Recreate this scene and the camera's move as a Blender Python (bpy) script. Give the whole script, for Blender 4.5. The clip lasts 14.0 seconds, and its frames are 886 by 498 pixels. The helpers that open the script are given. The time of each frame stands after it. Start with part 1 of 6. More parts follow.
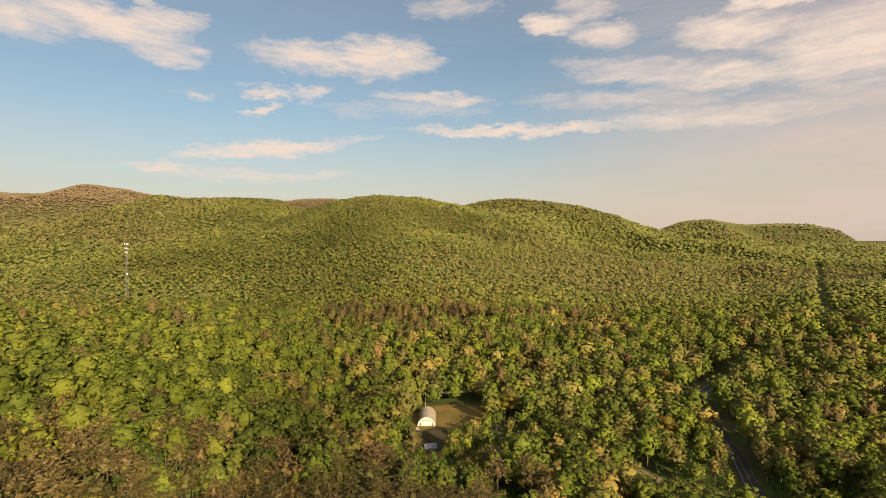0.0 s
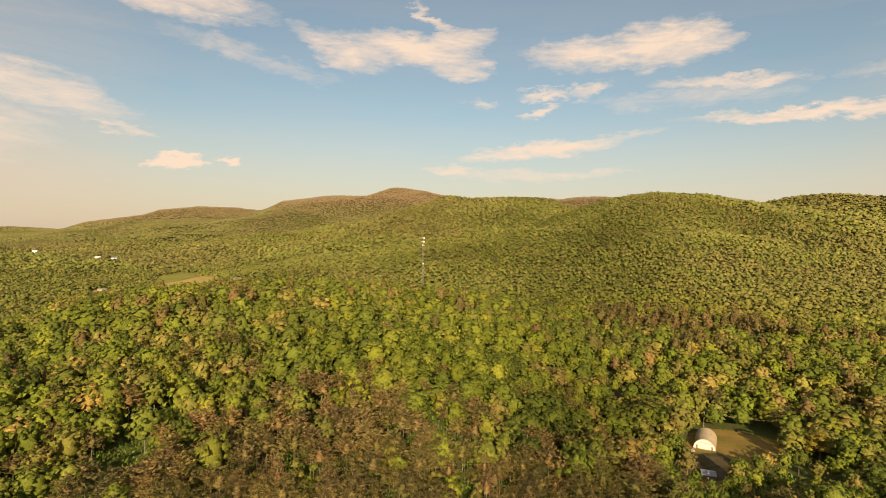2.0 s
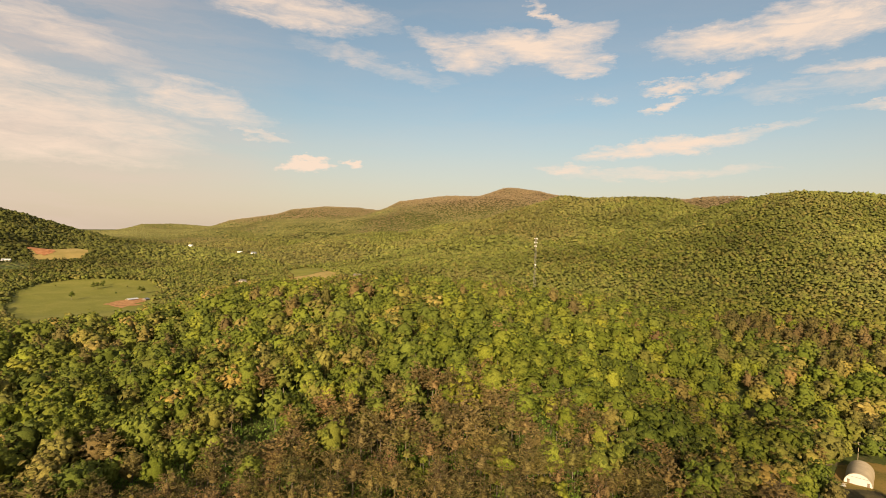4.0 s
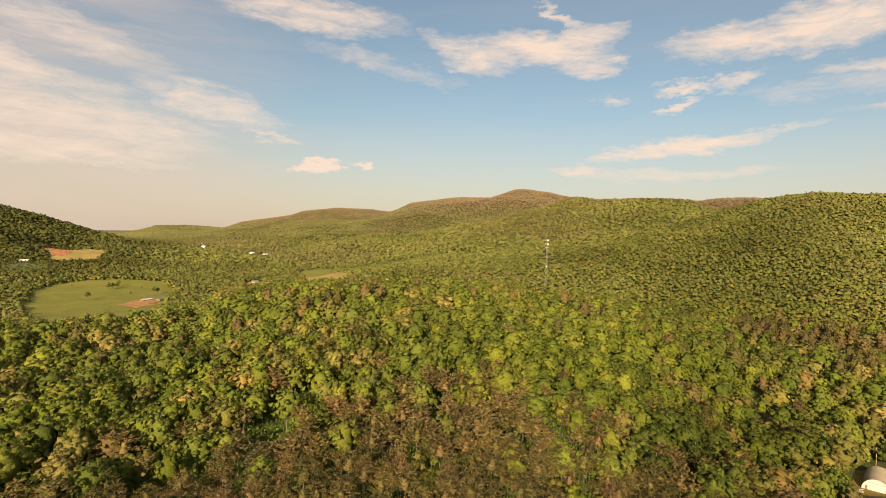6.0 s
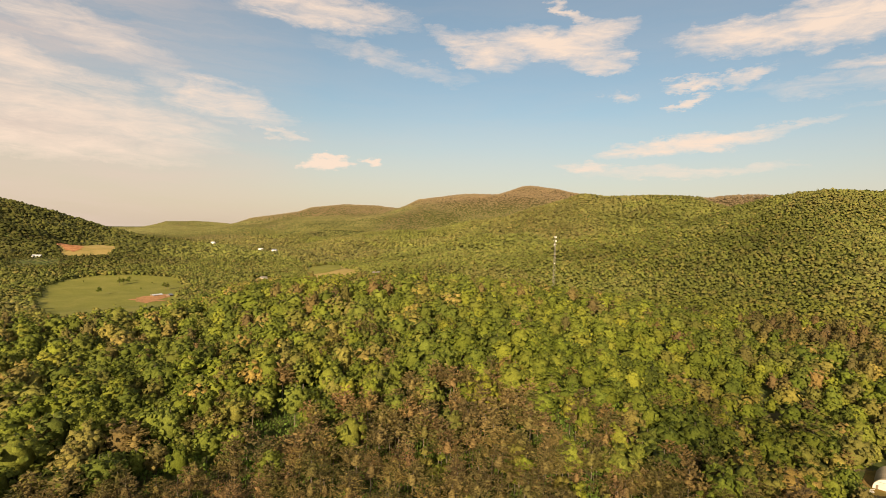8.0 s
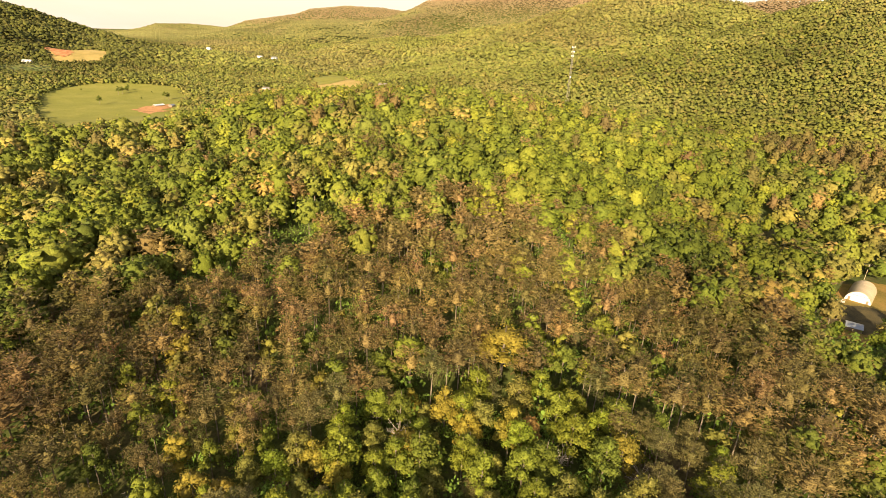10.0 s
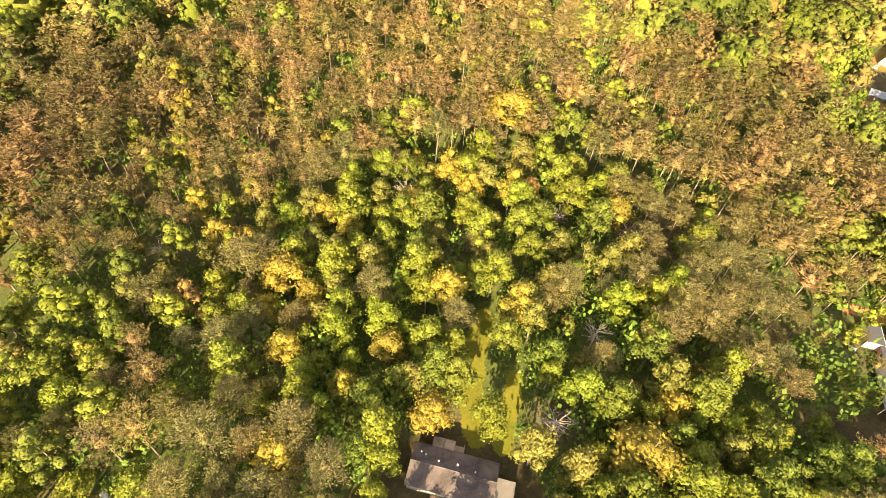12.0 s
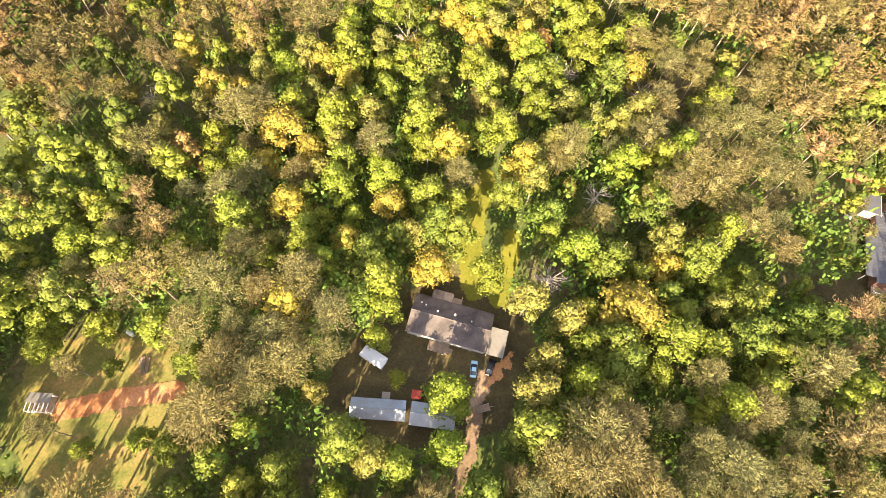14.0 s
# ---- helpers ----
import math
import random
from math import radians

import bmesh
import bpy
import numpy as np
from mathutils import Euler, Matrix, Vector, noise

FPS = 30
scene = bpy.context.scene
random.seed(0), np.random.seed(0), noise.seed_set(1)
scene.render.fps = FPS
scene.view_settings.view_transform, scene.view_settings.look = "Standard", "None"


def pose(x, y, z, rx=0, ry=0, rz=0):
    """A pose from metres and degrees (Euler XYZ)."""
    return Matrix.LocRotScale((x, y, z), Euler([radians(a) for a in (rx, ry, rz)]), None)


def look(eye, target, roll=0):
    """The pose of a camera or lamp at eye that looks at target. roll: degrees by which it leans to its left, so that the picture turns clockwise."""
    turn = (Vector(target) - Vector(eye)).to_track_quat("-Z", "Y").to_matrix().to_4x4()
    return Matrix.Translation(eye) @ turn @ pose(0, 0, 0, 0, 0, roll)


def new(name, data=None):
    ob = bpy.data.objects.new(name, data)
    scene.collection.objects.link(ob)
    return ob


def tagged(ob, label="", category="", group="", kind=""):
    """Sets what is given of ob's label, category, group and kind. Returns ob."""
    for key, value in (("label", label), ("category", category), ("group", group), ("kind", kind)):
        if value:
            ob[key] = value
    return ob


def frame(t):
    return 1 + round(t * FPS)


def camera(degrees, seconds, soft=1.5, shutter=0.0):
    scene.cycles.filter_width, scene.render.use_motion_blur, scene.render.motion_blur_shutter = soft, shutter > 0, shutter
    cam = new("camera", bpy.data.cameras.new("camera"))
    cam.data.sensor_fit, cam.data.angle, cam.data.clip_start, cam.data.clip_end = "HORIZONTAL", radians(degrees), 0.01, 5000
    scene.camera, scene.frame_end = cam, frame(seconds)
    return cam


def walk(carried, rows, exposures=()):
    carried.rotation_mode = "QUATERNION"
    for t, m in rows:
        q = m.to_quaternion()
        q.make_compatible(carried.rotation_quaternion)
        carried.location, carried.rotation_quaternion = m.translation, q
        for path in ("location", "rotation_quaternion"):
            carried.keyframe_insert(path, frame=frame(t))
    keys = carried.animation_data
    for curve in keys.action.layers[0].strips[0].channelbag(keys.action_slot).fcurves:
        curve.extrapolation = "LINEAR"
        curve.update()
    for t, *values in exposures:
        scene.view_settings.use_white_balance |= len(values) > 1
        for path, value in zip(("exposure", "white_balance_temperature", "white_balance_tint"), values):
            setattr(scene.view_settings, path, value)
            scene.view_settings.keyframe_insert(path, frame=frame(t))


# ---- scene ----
# ---------------------------------------------------------------- camera
cam = camera(80.3, 14.0, soft=0.75)
EYE_Z = 120.0


def turned(t, yaw, pitch, roll):
    return (t, pose(0, 0, EYE_Z, 90 + pitch, roll, yaw))


PATH = [
    turned(0.0, 0.0, -0.85, 0.48), turned(0.5, 6.75, -0.92, 0.16), turned(1.0, 14.6, -0.95, -0.22),
    turned(1.5, 22.2, -1.02, -0.63), turned(2.0, 28.95, -1.17, -1.03), turned(2.5, 34.2, -1.25, -1.36),
    turned(3.0, 37.95, -1.33, -1.63), turned(3.5, 40.2, -1.41, -1.74), turned(4.0, 41.14, -1.45, -1.79),
    turned(5.2, 41.9, -1.39, -1.83), turned(6.5, 42.6, -1.32, -1.87), turned(7.0, 42.8, -1.33, -1.86),
    turned(7.8, 43.08, -1.5, -1.95), turned(8.3, 43.3, -2.6, -2.08), turned(8.7, 43.48, -5.2, -2.2),
    turned(9.1, 43.68, -9.7, -2.36), turned(9.5, 43.9, -15.0, -2.55), turned(10.0, 44.2, -21.65, -2.7),
    turned(10.5, 44.5, -28.2, -2.8), turned(11.0, 44.8, -34.7, -2.93), turned(11.5, 45.07, -41.05, -3.11),
    turned(12.0, 45.38, -47.35, -3.34), turned(12.5, 45.73, -53.8, -3.6), turned(13.0, 46.18, -60.2, -3.85),
    turned(13.3, 46.36, -62.1, -3.92), turned(13.5, 46.43, -62.43, -3.93), turned(14.0, 46.58, -62.67, -3.93),
]
EXPOSURES = [(0.0, 0.78, 7000, 10), (2.0, 0.84, 7800, 10), (4.0, 0.83, 7500, 10), (7.0, 0.84, 7350, 10), (9.5, 1.16, 7350, 10), (10.3, 2.0, 7500, 10), (11.0, 2.44, 7700, 10), (12.5, 2.7, 7200, 10), (14.0, 3.02, 6550, 10)]
walk(cam, PATH, EXPOSURES)

# ---------------------------------------------------------------- world, sun
SUN_AZ = radians(29.8)      # light travels towards this bearing, left of +y
SUN_EL = radians(20.5)


def link(nt, a, b):
    nt.links.new(a, b)


def mathn(nt, op, a, b=None, clamp=False):
    n = nt.nodes.new("ShaderNodeMath")
    n.operation, n.use_clamp = op, clamp
    for i, v in enumerate((a, b)):
        if v is None:
            continue
        if isinstance(v, (int, float)):
            n.inputs[i].default_value = v
        else:
            link(nt, v, n.inputs[i])
    return n.outputs[0]


def noisen(nt, vec, scale, detail=4.0, rough=0.55, dist=0.0):
    n = nt.nodes.new("ShaderNodeTexNoise")
    n.inputs["Scale"].default_value, n.inputs["Detail"].default_value = scale, detail
    n.inputs["Roughness"].default_value, n.inputs["Distortion"].default_value = rough, dist
    if vec is not None:
        link(nt, vec, n.inputs["Vector"])
    return n.outputs["Fac"]


def ramp(nt, fac, stops):
    n = nt.nodes.new("ShaderNodeValToRGB")
    e = n.color_ramp.elements
    while len(e) < len(stops):
        e.new(0.5)
    for el, (p, c) in zip(e, stops):
        el.position = p
        el.color = (c, c, c, 1) if isinstance(c, (int, float)) else (*c, 1)
    link(nt, fac, n.inputs[0])
    return n.outputs[0]


def mixc(nt, fac, a, b, mode="MIX"):
    n = nt.nodes.new("ShaderNodeMix")
    n.data_type, n.blend_type = "RGBA", mode
    for s, v in ((n.inputs[0], fac), (n.inputs[6], a), (n.inputs[7], b)):
        if isinstance(v, (int, float)):
            s.default_value = v
        elif isinstance(v, tuple):
            s.default_value = (*v, 1)
        else:
            link(nt, v, s)
    return n.outputs[2]


def scaled(nt, vec, sx, sy, sz):
    n = nt.nodes.new("ShaderNodeMapping")
    n.inputs["Scale"].default_value = (sx, sy, sz)
    link(nt, vec, n.inputs["Vector"])
    return n.outputs[0]


def vmath(nt, op, a, b=None):
    n = nt.nodes.new("ShaderNodeVectorMath")
    n.operation = op
    for i, v in enumerate((a, b)):
        if v is None:
            continue
        if isinstance(v, tuple):
            n.inputs[i].default_value = v
        else:
            link(nt, v, n.inputs[i])
    return n.outputs["Value"] if op in ("DOT_PRODUCT", "LENGTH") else n.outputs[0]


# clouds: bearing, height angle, half width, half height (degrees), slope, density
CLOUDS = [
    (13.5, 18.7, 6.4, 1.4, 0.03, 0.85), (6.4, 19.0, 5.4, 1.9, 0.0, 1.0), (32.6, 19.3, 7.0, 1.6, 0.12, 0.92), (28.5, 20.2, 4.0, 1.2, -0.15, 0.8),
    (27.2, 17.7, 3.2, 0.9, 0.0, 0.8), (40.0, 18.9, 4.6, 1.6, 0.25, 0.75), (30.3, 22.6, 2.2, 0.7, 0.5, 0.8),
    (-11.8, 22.0, 3.0, 1.1, 0.05, 1.1), (-17.0, 20.4, 3.4, 1.2, 0.1, 0.8), (-15.0, 23.5, 2.6, 1.6, 0.2, 0.6),
    (-29.0, 19.0, 5.0, 1.4, 0.1, 0.95), (-32.0, 21.0, 3.2, 0.6, 0.0, 1.1), (-28.0, 15.3, 7.5, 1.3, 0.05, 0.8), (-38.0, 16.0, 6.0, 3.2, 0.0, 0.9),
    (-21.0, 16.6, 8.0, 1.2, 0.12, 0.6), (-37.0, 23.0, 5.0, 1.6, 0.1, 0.9),
    (-9.0, 11.65, 12.5, 0.62, 0.01, 1.0), (-27.0, 11.6, 11.0, 1.0, 0.03, 0.6), (0.5, 15.1, 6.0, 0.7, 0.06, 0.85), (18.3, 9.6, 8.0, 0.75, -0.10, 0.95), (13.0, 10.3, 6.0, 0.5, -0.12, 0.5),
    (28.0, 7.3, 2.8, 0.5, -0.05, 0.75), (18.8, 15.1, 2.8, 0.55, -0.03, 0.85), (13.5, 15.4, 2.2, 0.8, -0.2, 0.7), (18.9, 13.4, 1.8, 0.5, -0.4, 0.7), (25.0, 14.2, 1.4, 0.5, 0.1, 0.5),
    (19.0, 7.0, 9.0, 0.55, -0.03, 0.5), (4.0, 14.0, 9.0, 0.9, 0.0, 0.35), (-1.2, 23.8, 4.6, 1.0, 0.0, 0.5),
    (-18.0, 14.2, 9.0, 1.0, 0.05, 0.45),
    (56.0, 7.0, 2.1, 0.55, 0.0, 1.5), (51.5, 7.15, 1.0, 0.4, 0.0, 1.3),
    (67.0, 12.2, 6.5, 1.8, 0.14, 0.72), (77.0, 9.5, 11.0, 2.0, 0.10, 0.65), (60.0, 9.6, 3.0, 0.4, 0.12, 0.6), (56.5, 21.8, 9.0, 1.6, 0.05, 0.75), (49.0, 17.6, 8.0, 1.0, 0.2, 0.35),
    (79.0, 17.0, 9.0, 1.6, 0.25, 0.45), (82.0, 12.8, 10.0, 1.6, 0.2, 0.6), (82.0, 6.6, 12.0, 1.3, 0.0, 0.7),
]


def build_world():
    w = bpy.data.worlds.new("world")
    w.use_nodes = True
    scene.world = w
    nt = w.node_tree
    nt.nodes.clear()
    out = nt.nodes.new("ShaderNodeOutputWorld")
    bg = nt.nodes.new("ShaderNodeBackground")
    bg.inputs[1].default_value = 0.1
    sky = nt.nodes.new("ShaderNodeTexSky")
    sky.sky_type, sky.sun_disc = "NISHITA", False
    sky.sun_elevation = SUN_EL
    sky.sun_rotation = math.pi - SUN_AZ
    sky.air_density, sky.dust_density, sky.ozone_density = 1.0, 1.2, 1.6
    way = nt.nodes.new("ShaderNodeTexCoord").outputs["Generated"]
    sep = nt.nodes.new("ShaderNodeSeparateXYZ")
    link(nt, way, sep.inputs[0])
    deg = 180 / math.pi
    az = mathn(nt, "MULTIPLY", mathn(nt, "ARCTAN2", mathn(nt, "MULTIPLY", sep.outputs[0], -1.0), sep.outputs[1]), deg)
    el = mathn(nt, "MULTIPLY", mathn(nt, "ARCSINE", sep.outputs[2]), deg)
    comb = nt.nodes.new("ShaderNodeCombineXYZ")
    link(nt, az, comb.inputs[0])
    link(nt, el, comb.inputs[1])
    pos = comb.outputs[0]
    # ragged edges: the place is pushed about by two scales of noise
    wisp = nt.nodes.new("ShaderNodeTexNoise")
    wisp.inputs["Scale"].default_value, wisp.inputs["Detail"].default_value, wisp.inputs["Roughness"].default_value = 1.0, 6.0, 0.62
    link(nt, scaled(nt, pos, 0.16, 0.5, 1), wisp.inputs["Vector"])
    push = vmath(nt, "MULTIPLY", vmath(nt, "SUBTRACT", wisp.outputs["Color"], (0.5, 0.5, 0.5)), (7.0, 2.6, 0.0))
    curl = nt.nodes.new("ShaderNodeTexNoise")
    curl.inputs["Scale"].default_value, curl.inputs["Detail"].default_value, curl.inputs["Roughness"].default_value = 1.0, 7.0, 0.68
    link(nt, scaled(nt, pos, 0.55, 1.3, 1), curl.inputs["Vector"])
    push2 = vmath(nt, "MULTIPLY", vmath(nt, "SUBTRACT", curl.outputs["Color"], (0.5, 0.5, 0.5)), (4.2, 1.9, 0.0))
    pos2 = vmath(nt, "ADD", vmath(nt, "ADD", pos, push), push2)
    total = None
    for a0, e0, hw, hh, slope, dens in CLOUDS:
        d = vmath(nt, "SUBTRACT", pos2, (a0, e0, 0.0))
        u = vmath(nt, "DOT_PRODUCT", d, (1 / hw, 0.0, 0.0))
        v = vmath(nt, "DOT_PRODUCT", d, (-slope / hh, 1 / hh, 0.0))
        q = mathn(nt, "ADD", mathn(nt, "MULTIPLY", u, u), mathn(nt, "MULTIPLY", v, v))
        m = mathn(nt, "MULTIPLY", mathn(nt, "SUBTRACT", 1.0, mathn(nt, "MULTIPLY", q, 0.62), clamp=True), dens)
        total = m if total is None else mathn(nt, "MAXIMUM", total, m)
    fine = noisen(nt, scaled(nt, pos, 0.25, 1.1, 1), 1.0, 7, 0.65, 0.6)
    edge = mathn(nt, "MULTIPLY", mathn(nt, "SUBTRACT", fine, 0.5), mathn(nt, "MULTIPLY", total, 2.4, clamp=True))
    body = mathn(nt, "ADD", total, mathn(nt, "MULTIPLY", edge, 1.5))
    thick = ramp(nt, body, [(0.05, 0.0), (0.45, 0.38), (1.0, 0.93)])
    # high thin veil in long streaks, thicker to the sides and low down
    streak = noisen(nt, scaled(nt, vmath(nt, "ADD", pos, push), 0.035, 0.30, 1), 1.0, 6, 0.6, 0.4)
    side = nt.nodes.new("ShaderNodeMapRange")
    side.inputs[1].default_value, side.inputs[2].default_value = 32.0, 62.0
    link(nt, mathn(nt, "ABSOLUTE", mathn(nt, "SUBTRACT", az, 24.0)), side.inputs[0])
    veil = mathn(nt, "MULTIPLY", ramp(nt, streak, [(0.36, 0.12), (0.66, 0.8)]), mathn(nt, "ADD", mathn(nt, "MULTIPLY", side.outputs[0], 0.85), 0.12))
    # pale warm air towards the horizon
    low = nt.nodes.new("ShaderNodeMapRange")
    low.inputs[1].default_value, low.inputs[2].default_value = 15.0, 0.0
    low.inputs[3].default_value, low.inputs[4].default_value = 0.0, 0.72
    low.interpolation_type = "SMOOTHSTEP"
    link(nt, mathn(nt, "SUBTRACT", el, mathn(nt, "MULTIPLY", side.outputs[0], 4.0)), low.inputs[0])
    blue = mixc(nt, 0.12, mixc(nt, 1.0, sky.outputs[0], (0.62, 0.72, 0.72), "MULTIPLY"), (3.0, 2.9, 2.7))
    c = mixc(nt, low.outputs[0], blue, (4.05, 3.3, 2.72))
    c = mixc(nt, veil, c, (4.2, 3.42, 3.2))
    c = mixc(nt, thick, c, (5.2, 4.3, 3.8))
    link(nt, c, bg.inputs[0])
    link(nt, bg.outputs[0], out.inputs[0])


build_world()
sun = new("sun", bpy.data.lights.new("sun", "SUN"))
sun.data.energy, sun.data.angle, sun.data.color = 4.35, radians(0.6), (1.0, 0.82, 0.56)
sun.matrix_world = look((0, 0, 0), (-math.sin(SUN_AZ) * math.cos(SUN_EL), math.cos(SUN_AZ) * math.cos(SUN_EL), -math.sin(SUN_EL)))
sun.location = (60, -110, 160)


# ---------------------------------------------------------------- materials
def material(name, rough=0.9):
    m = bpy.data.materials.new(name)
    m.use_nodes = True
    b = m.node_tree.nodes["Principled BSDF"]
    b.inputs["Roughness"].default_value = rough
    b.inputs["Specular IOR Level"].default_value = 0.25
    return m, m.node_tree, b


def coords(nt):
    return nt.nodes.new("ShaderNodeNewGeometry").outputs["Position"]


def objcoords(nt):
    return nt.nodes.new("ShaderNodeTexCoord").outputs["Object"]


def bumped(nt, b, height, strength, distance):
    n = nt.nodes.new("ShaderNodeBump")
    n.inputs["Strength"].default_value, n.inputs["Distance"].default_value = strength, distance
    link(nt, height, n.inputs["Height"])
    link(nt, n.outputs[0], b.inputs["Normal"])


def plain(name, col, rough=0.7, metal=0.0, vary=0.25, scale=3.0, bump=0.0, stain=None):
    """A surface with two scales of wear: broad stains and fine grain."""
    m, nt, b = material(name, rough)
    p = objcoords(nt)
    broad = noisen(nt, p, scale * 0.25, 5, 0.6, 0.5)
    fine = noisen(nt, p, scale * 4, 4, 0.6)
    f = mathn(nt, "ADD", mathn(nt, "MULTIPLY", broad, 0.65), mathn(nt, "MULTIPLY", fine, 0.35))
    lo = tuple(c * (1 - vary) for c in col) if stain is None else stain
    hi = tuple(min(1, c * (1 + vary)) for c in col)
    link(nt, ramp(nt, f, [(0.35, lo), (0.52, col), (0.68, hi)]), b.inputs["Base Color"])
    b.inputs["Metallic"].default_value = metal
    if bump:
        bumped(nt, b, fine, bump, 0.02)
    return m


def leaf_material():
    m, nt, b = material("foliage", 0.6)
    at = nt.nodes.new("ShaderNodeAttribute")
    at.attribute_name = "tint"
    geo = nt.nodes.new("ShaderNodeNewGeometry")
    info = nt.nodes.new("ShaderNodeObjectInfo")
    f = ramp(nt, geo.outputs["Random Per Island"], [(0.0, 0.72), (0.5, 1.0), (1.0, 1.24)])
    g = ramp(nt, info.outputs["Random"], [(0.0, (0.86, 0.94, 0.95)), (1.0, (1.14, 1.06, 1.0))])
    c = mixc(nt, 1.0, mixc(nt, 1.0, at.outputs["Color"], f, "MULTIPLY"), g, "MULTIPLY")
    link(nt, c, b.inputs["Base Color"])
    b.inputs["Specular IOR Level"].default_value = 0.15
    tr = nt.nodes.new("ShaderNodeBsdfTranslucent")
    link(nt, c, tr.inputs[0])
    mx = nt.nodes.new("ShaderNodeMixShader")
    mx.inputs[0].default_value = 0.38
    link(nt, b.outputs[0], mx.inputs[1])
    link(nt, tr.outputs[0], mx.inputs[2])
    link(nt, mx.outputs[0], nt.nodes["Material Output"].inputs[0])
    return m


def bough_material():
    """Masses of leaves seen from afar: mottled colour and a rough, clustered surface."""
    m, nt, b = material("leafy_boughs", 0.8)
    at = nt.nodes.new("ShaderNodeAttribute")
    at.attribute_name = "tint"
    geo = nt.nodes.new("ShaderNodeNewGeometry")
    p = geo.outputs["Position"]
    n1 = noisen(nt, p, 1.7, 4, 0.75, 0.4)
    n2 = noisen(nt, p, 0.16, 2, 0.5)
    f = ramp(nt, n1, [(0.33, 0.66), (0.5, 1.0), (0.66, 1.34)])
    g = ramp(nt, n2, [(0.3, 0.85), (0.7, 1.15)])
    isl = ramp(nt, geo.outputs["Random Per Island"], [(0.0, 0.86), (1.0, 1.13)])
    c = mixc(nt, 1.0, mixc(nt, 1.0, mixc(nt, 1.0, at.outputs["Color"], f, "MULTIPLY"), g, "MULTIPLY"), isl, "MULTIPLY")
    link(nt, c, b.inputs["Base Color"])
    b.inputs["Specular IOR Level"].default_value = 0.1
    bumped(nt, b, n1, 0.6, 0.7)
    return m


def bark_material():
    m, nt, b = material("bark", 0.95)
    p = objcoords(nt)
    f = noisen(nt, scaled(nt, p, 6, 6, 1.2), 1.0, 5, 0.65)
    link(nt, ramp(nt, f, [(0.3, (0.08, 0.06, 0.045)), (0.55, (0.2, 0.165, 0.13)), (0.8, (0.36, 0.32, 0.27))]), b.inputs["Base Color"])
    return m


def ground_material():
    """Leaf litter and undergrowth near by, blending into mottled woodland floor on the hills."""
    m, nt, b = material("woodland_floor", 1.0)
    p = coords(nt)
    a = noisen(nt, p, 0.035, 6, 0.6)
    f = noisen(nt, p, 0.9, 5, 0.65)
    litter = ramp(nt, f, [(0.3, (0.06, 0.045, 0.026)), (0.5, (0.12, 0.088, 0.05)), (0.75, (0.2, 0.15, 0.085))])
    green = ramp(nt, f, [(0.3, (0.04, 0.055, 0.014)), (0.55, (0.08, 0.1, 0.024)), (0.8, (0.12, 0.13, 0.036))])
    c = mixc(nt, ramp(nt, a, [(0.34, 0.0), (0.5, 1.0)]), litter, green)
    v = nt.nodes.new("ShaderNodeTexVoronoi")
    v.inputs["Scale"].default_value = 0.11
    link(nt, p, v.inputs["Vector"])
    crowns = mathn(nt, "SUBTRACT", 1.0, v.outputs["Distance"])
    at = nt.nodes.new("ShaderNodeAttribute")
    at.attribute_name = "wood"
    vc = nt.nodes.new("ShaderNodeSeparateColor")
    link(nt, v.outputs["Color"], vc.inputs[0])
    far = mixc(nt, vc.outputs[0], (0.06, 0.085, 0.018), (0.13, 0.125, 0.035))
    brown = mixc(nt, vc.outputs[1], (0.10, 0.075, 0.04), (0.15, 0.105, 0.055))
    sep = nt.nodes.new("ShaderNodeSeparateColor")
    link(nt, at.outputs["Color"], sep.inputs[0])
    far = mixc(nt, sep.outputs[1], far, brown)
    c = mixc(nt, sep.outputs[0], c, far)
    link(nt, c, b.inputs["Base Color"])
    bumped(nt, b, mathn(nt, "MULTIPLY", crowns, sep.outputs[0]), 0.8, 6.0)
    return m


def soil_material(name, stops, scale=0.6):
    m, nt, b = material(name, 1.0)
    p = coords(nt)
    f = mathn(nt, "ADD", mathn(nt, "MULTIPLY", noisen(nt, p, scale * 0.18, 5, 0.6, 0.6), 0.6), mathn(nt, "MULTIPLY", noisen(nt, p, scale * 3, 5, 0.65), 0.4))
    link(nt, ramp(nt, f, stops), b.inputs["Base Color"])
    bumped(nt, b, noisen(nt, p, 3.0, 4), 0.5, 0.08)
    return m


LEAF = leaf_material()
BARK = bark_material()
BOUGH = bough_material()
GROUND = ground_material()
GRASS = soil_material("grass", [(0.36, (0.085, 0.098, 0.02)), (0.48, (0.14, 0.128, 0.034)), (0.56, (0.22, 0.155, 0.052)), (0.63, (0.36, 0.185, 0.085))])
RIDE = soil_material("mown_ride", [(0.34, (0.07, 0.08, 0.01)), (0.5, (0.14, 0.138, 0.015)), (0.7, (0.21, 0.168, 0.028))])
LOT_GRASS = soil_material("lot_grass", [(0.34, (0.1, 0.085, 0.018)), (0.5, (0.2, 0.145, 0.035)), (0.66, (0.3, 0.17, 0.06))], 0.3)
PASTURE = soil_material("pasture", [(0.34, (0.14, 0.145, 0.022)), (0.5, (0.185, 0.185, 0.032)), (0.7, (0.26, 0.23, 0.055))], 0.12)
STRAW = soil_material("straw_field", [(0.34, (0.2, 0.17, 0.05)), (0.5, (0.34, 0.25, 0.08)), (0.7, (0.42, 0.31, 0.12))], 0.12)
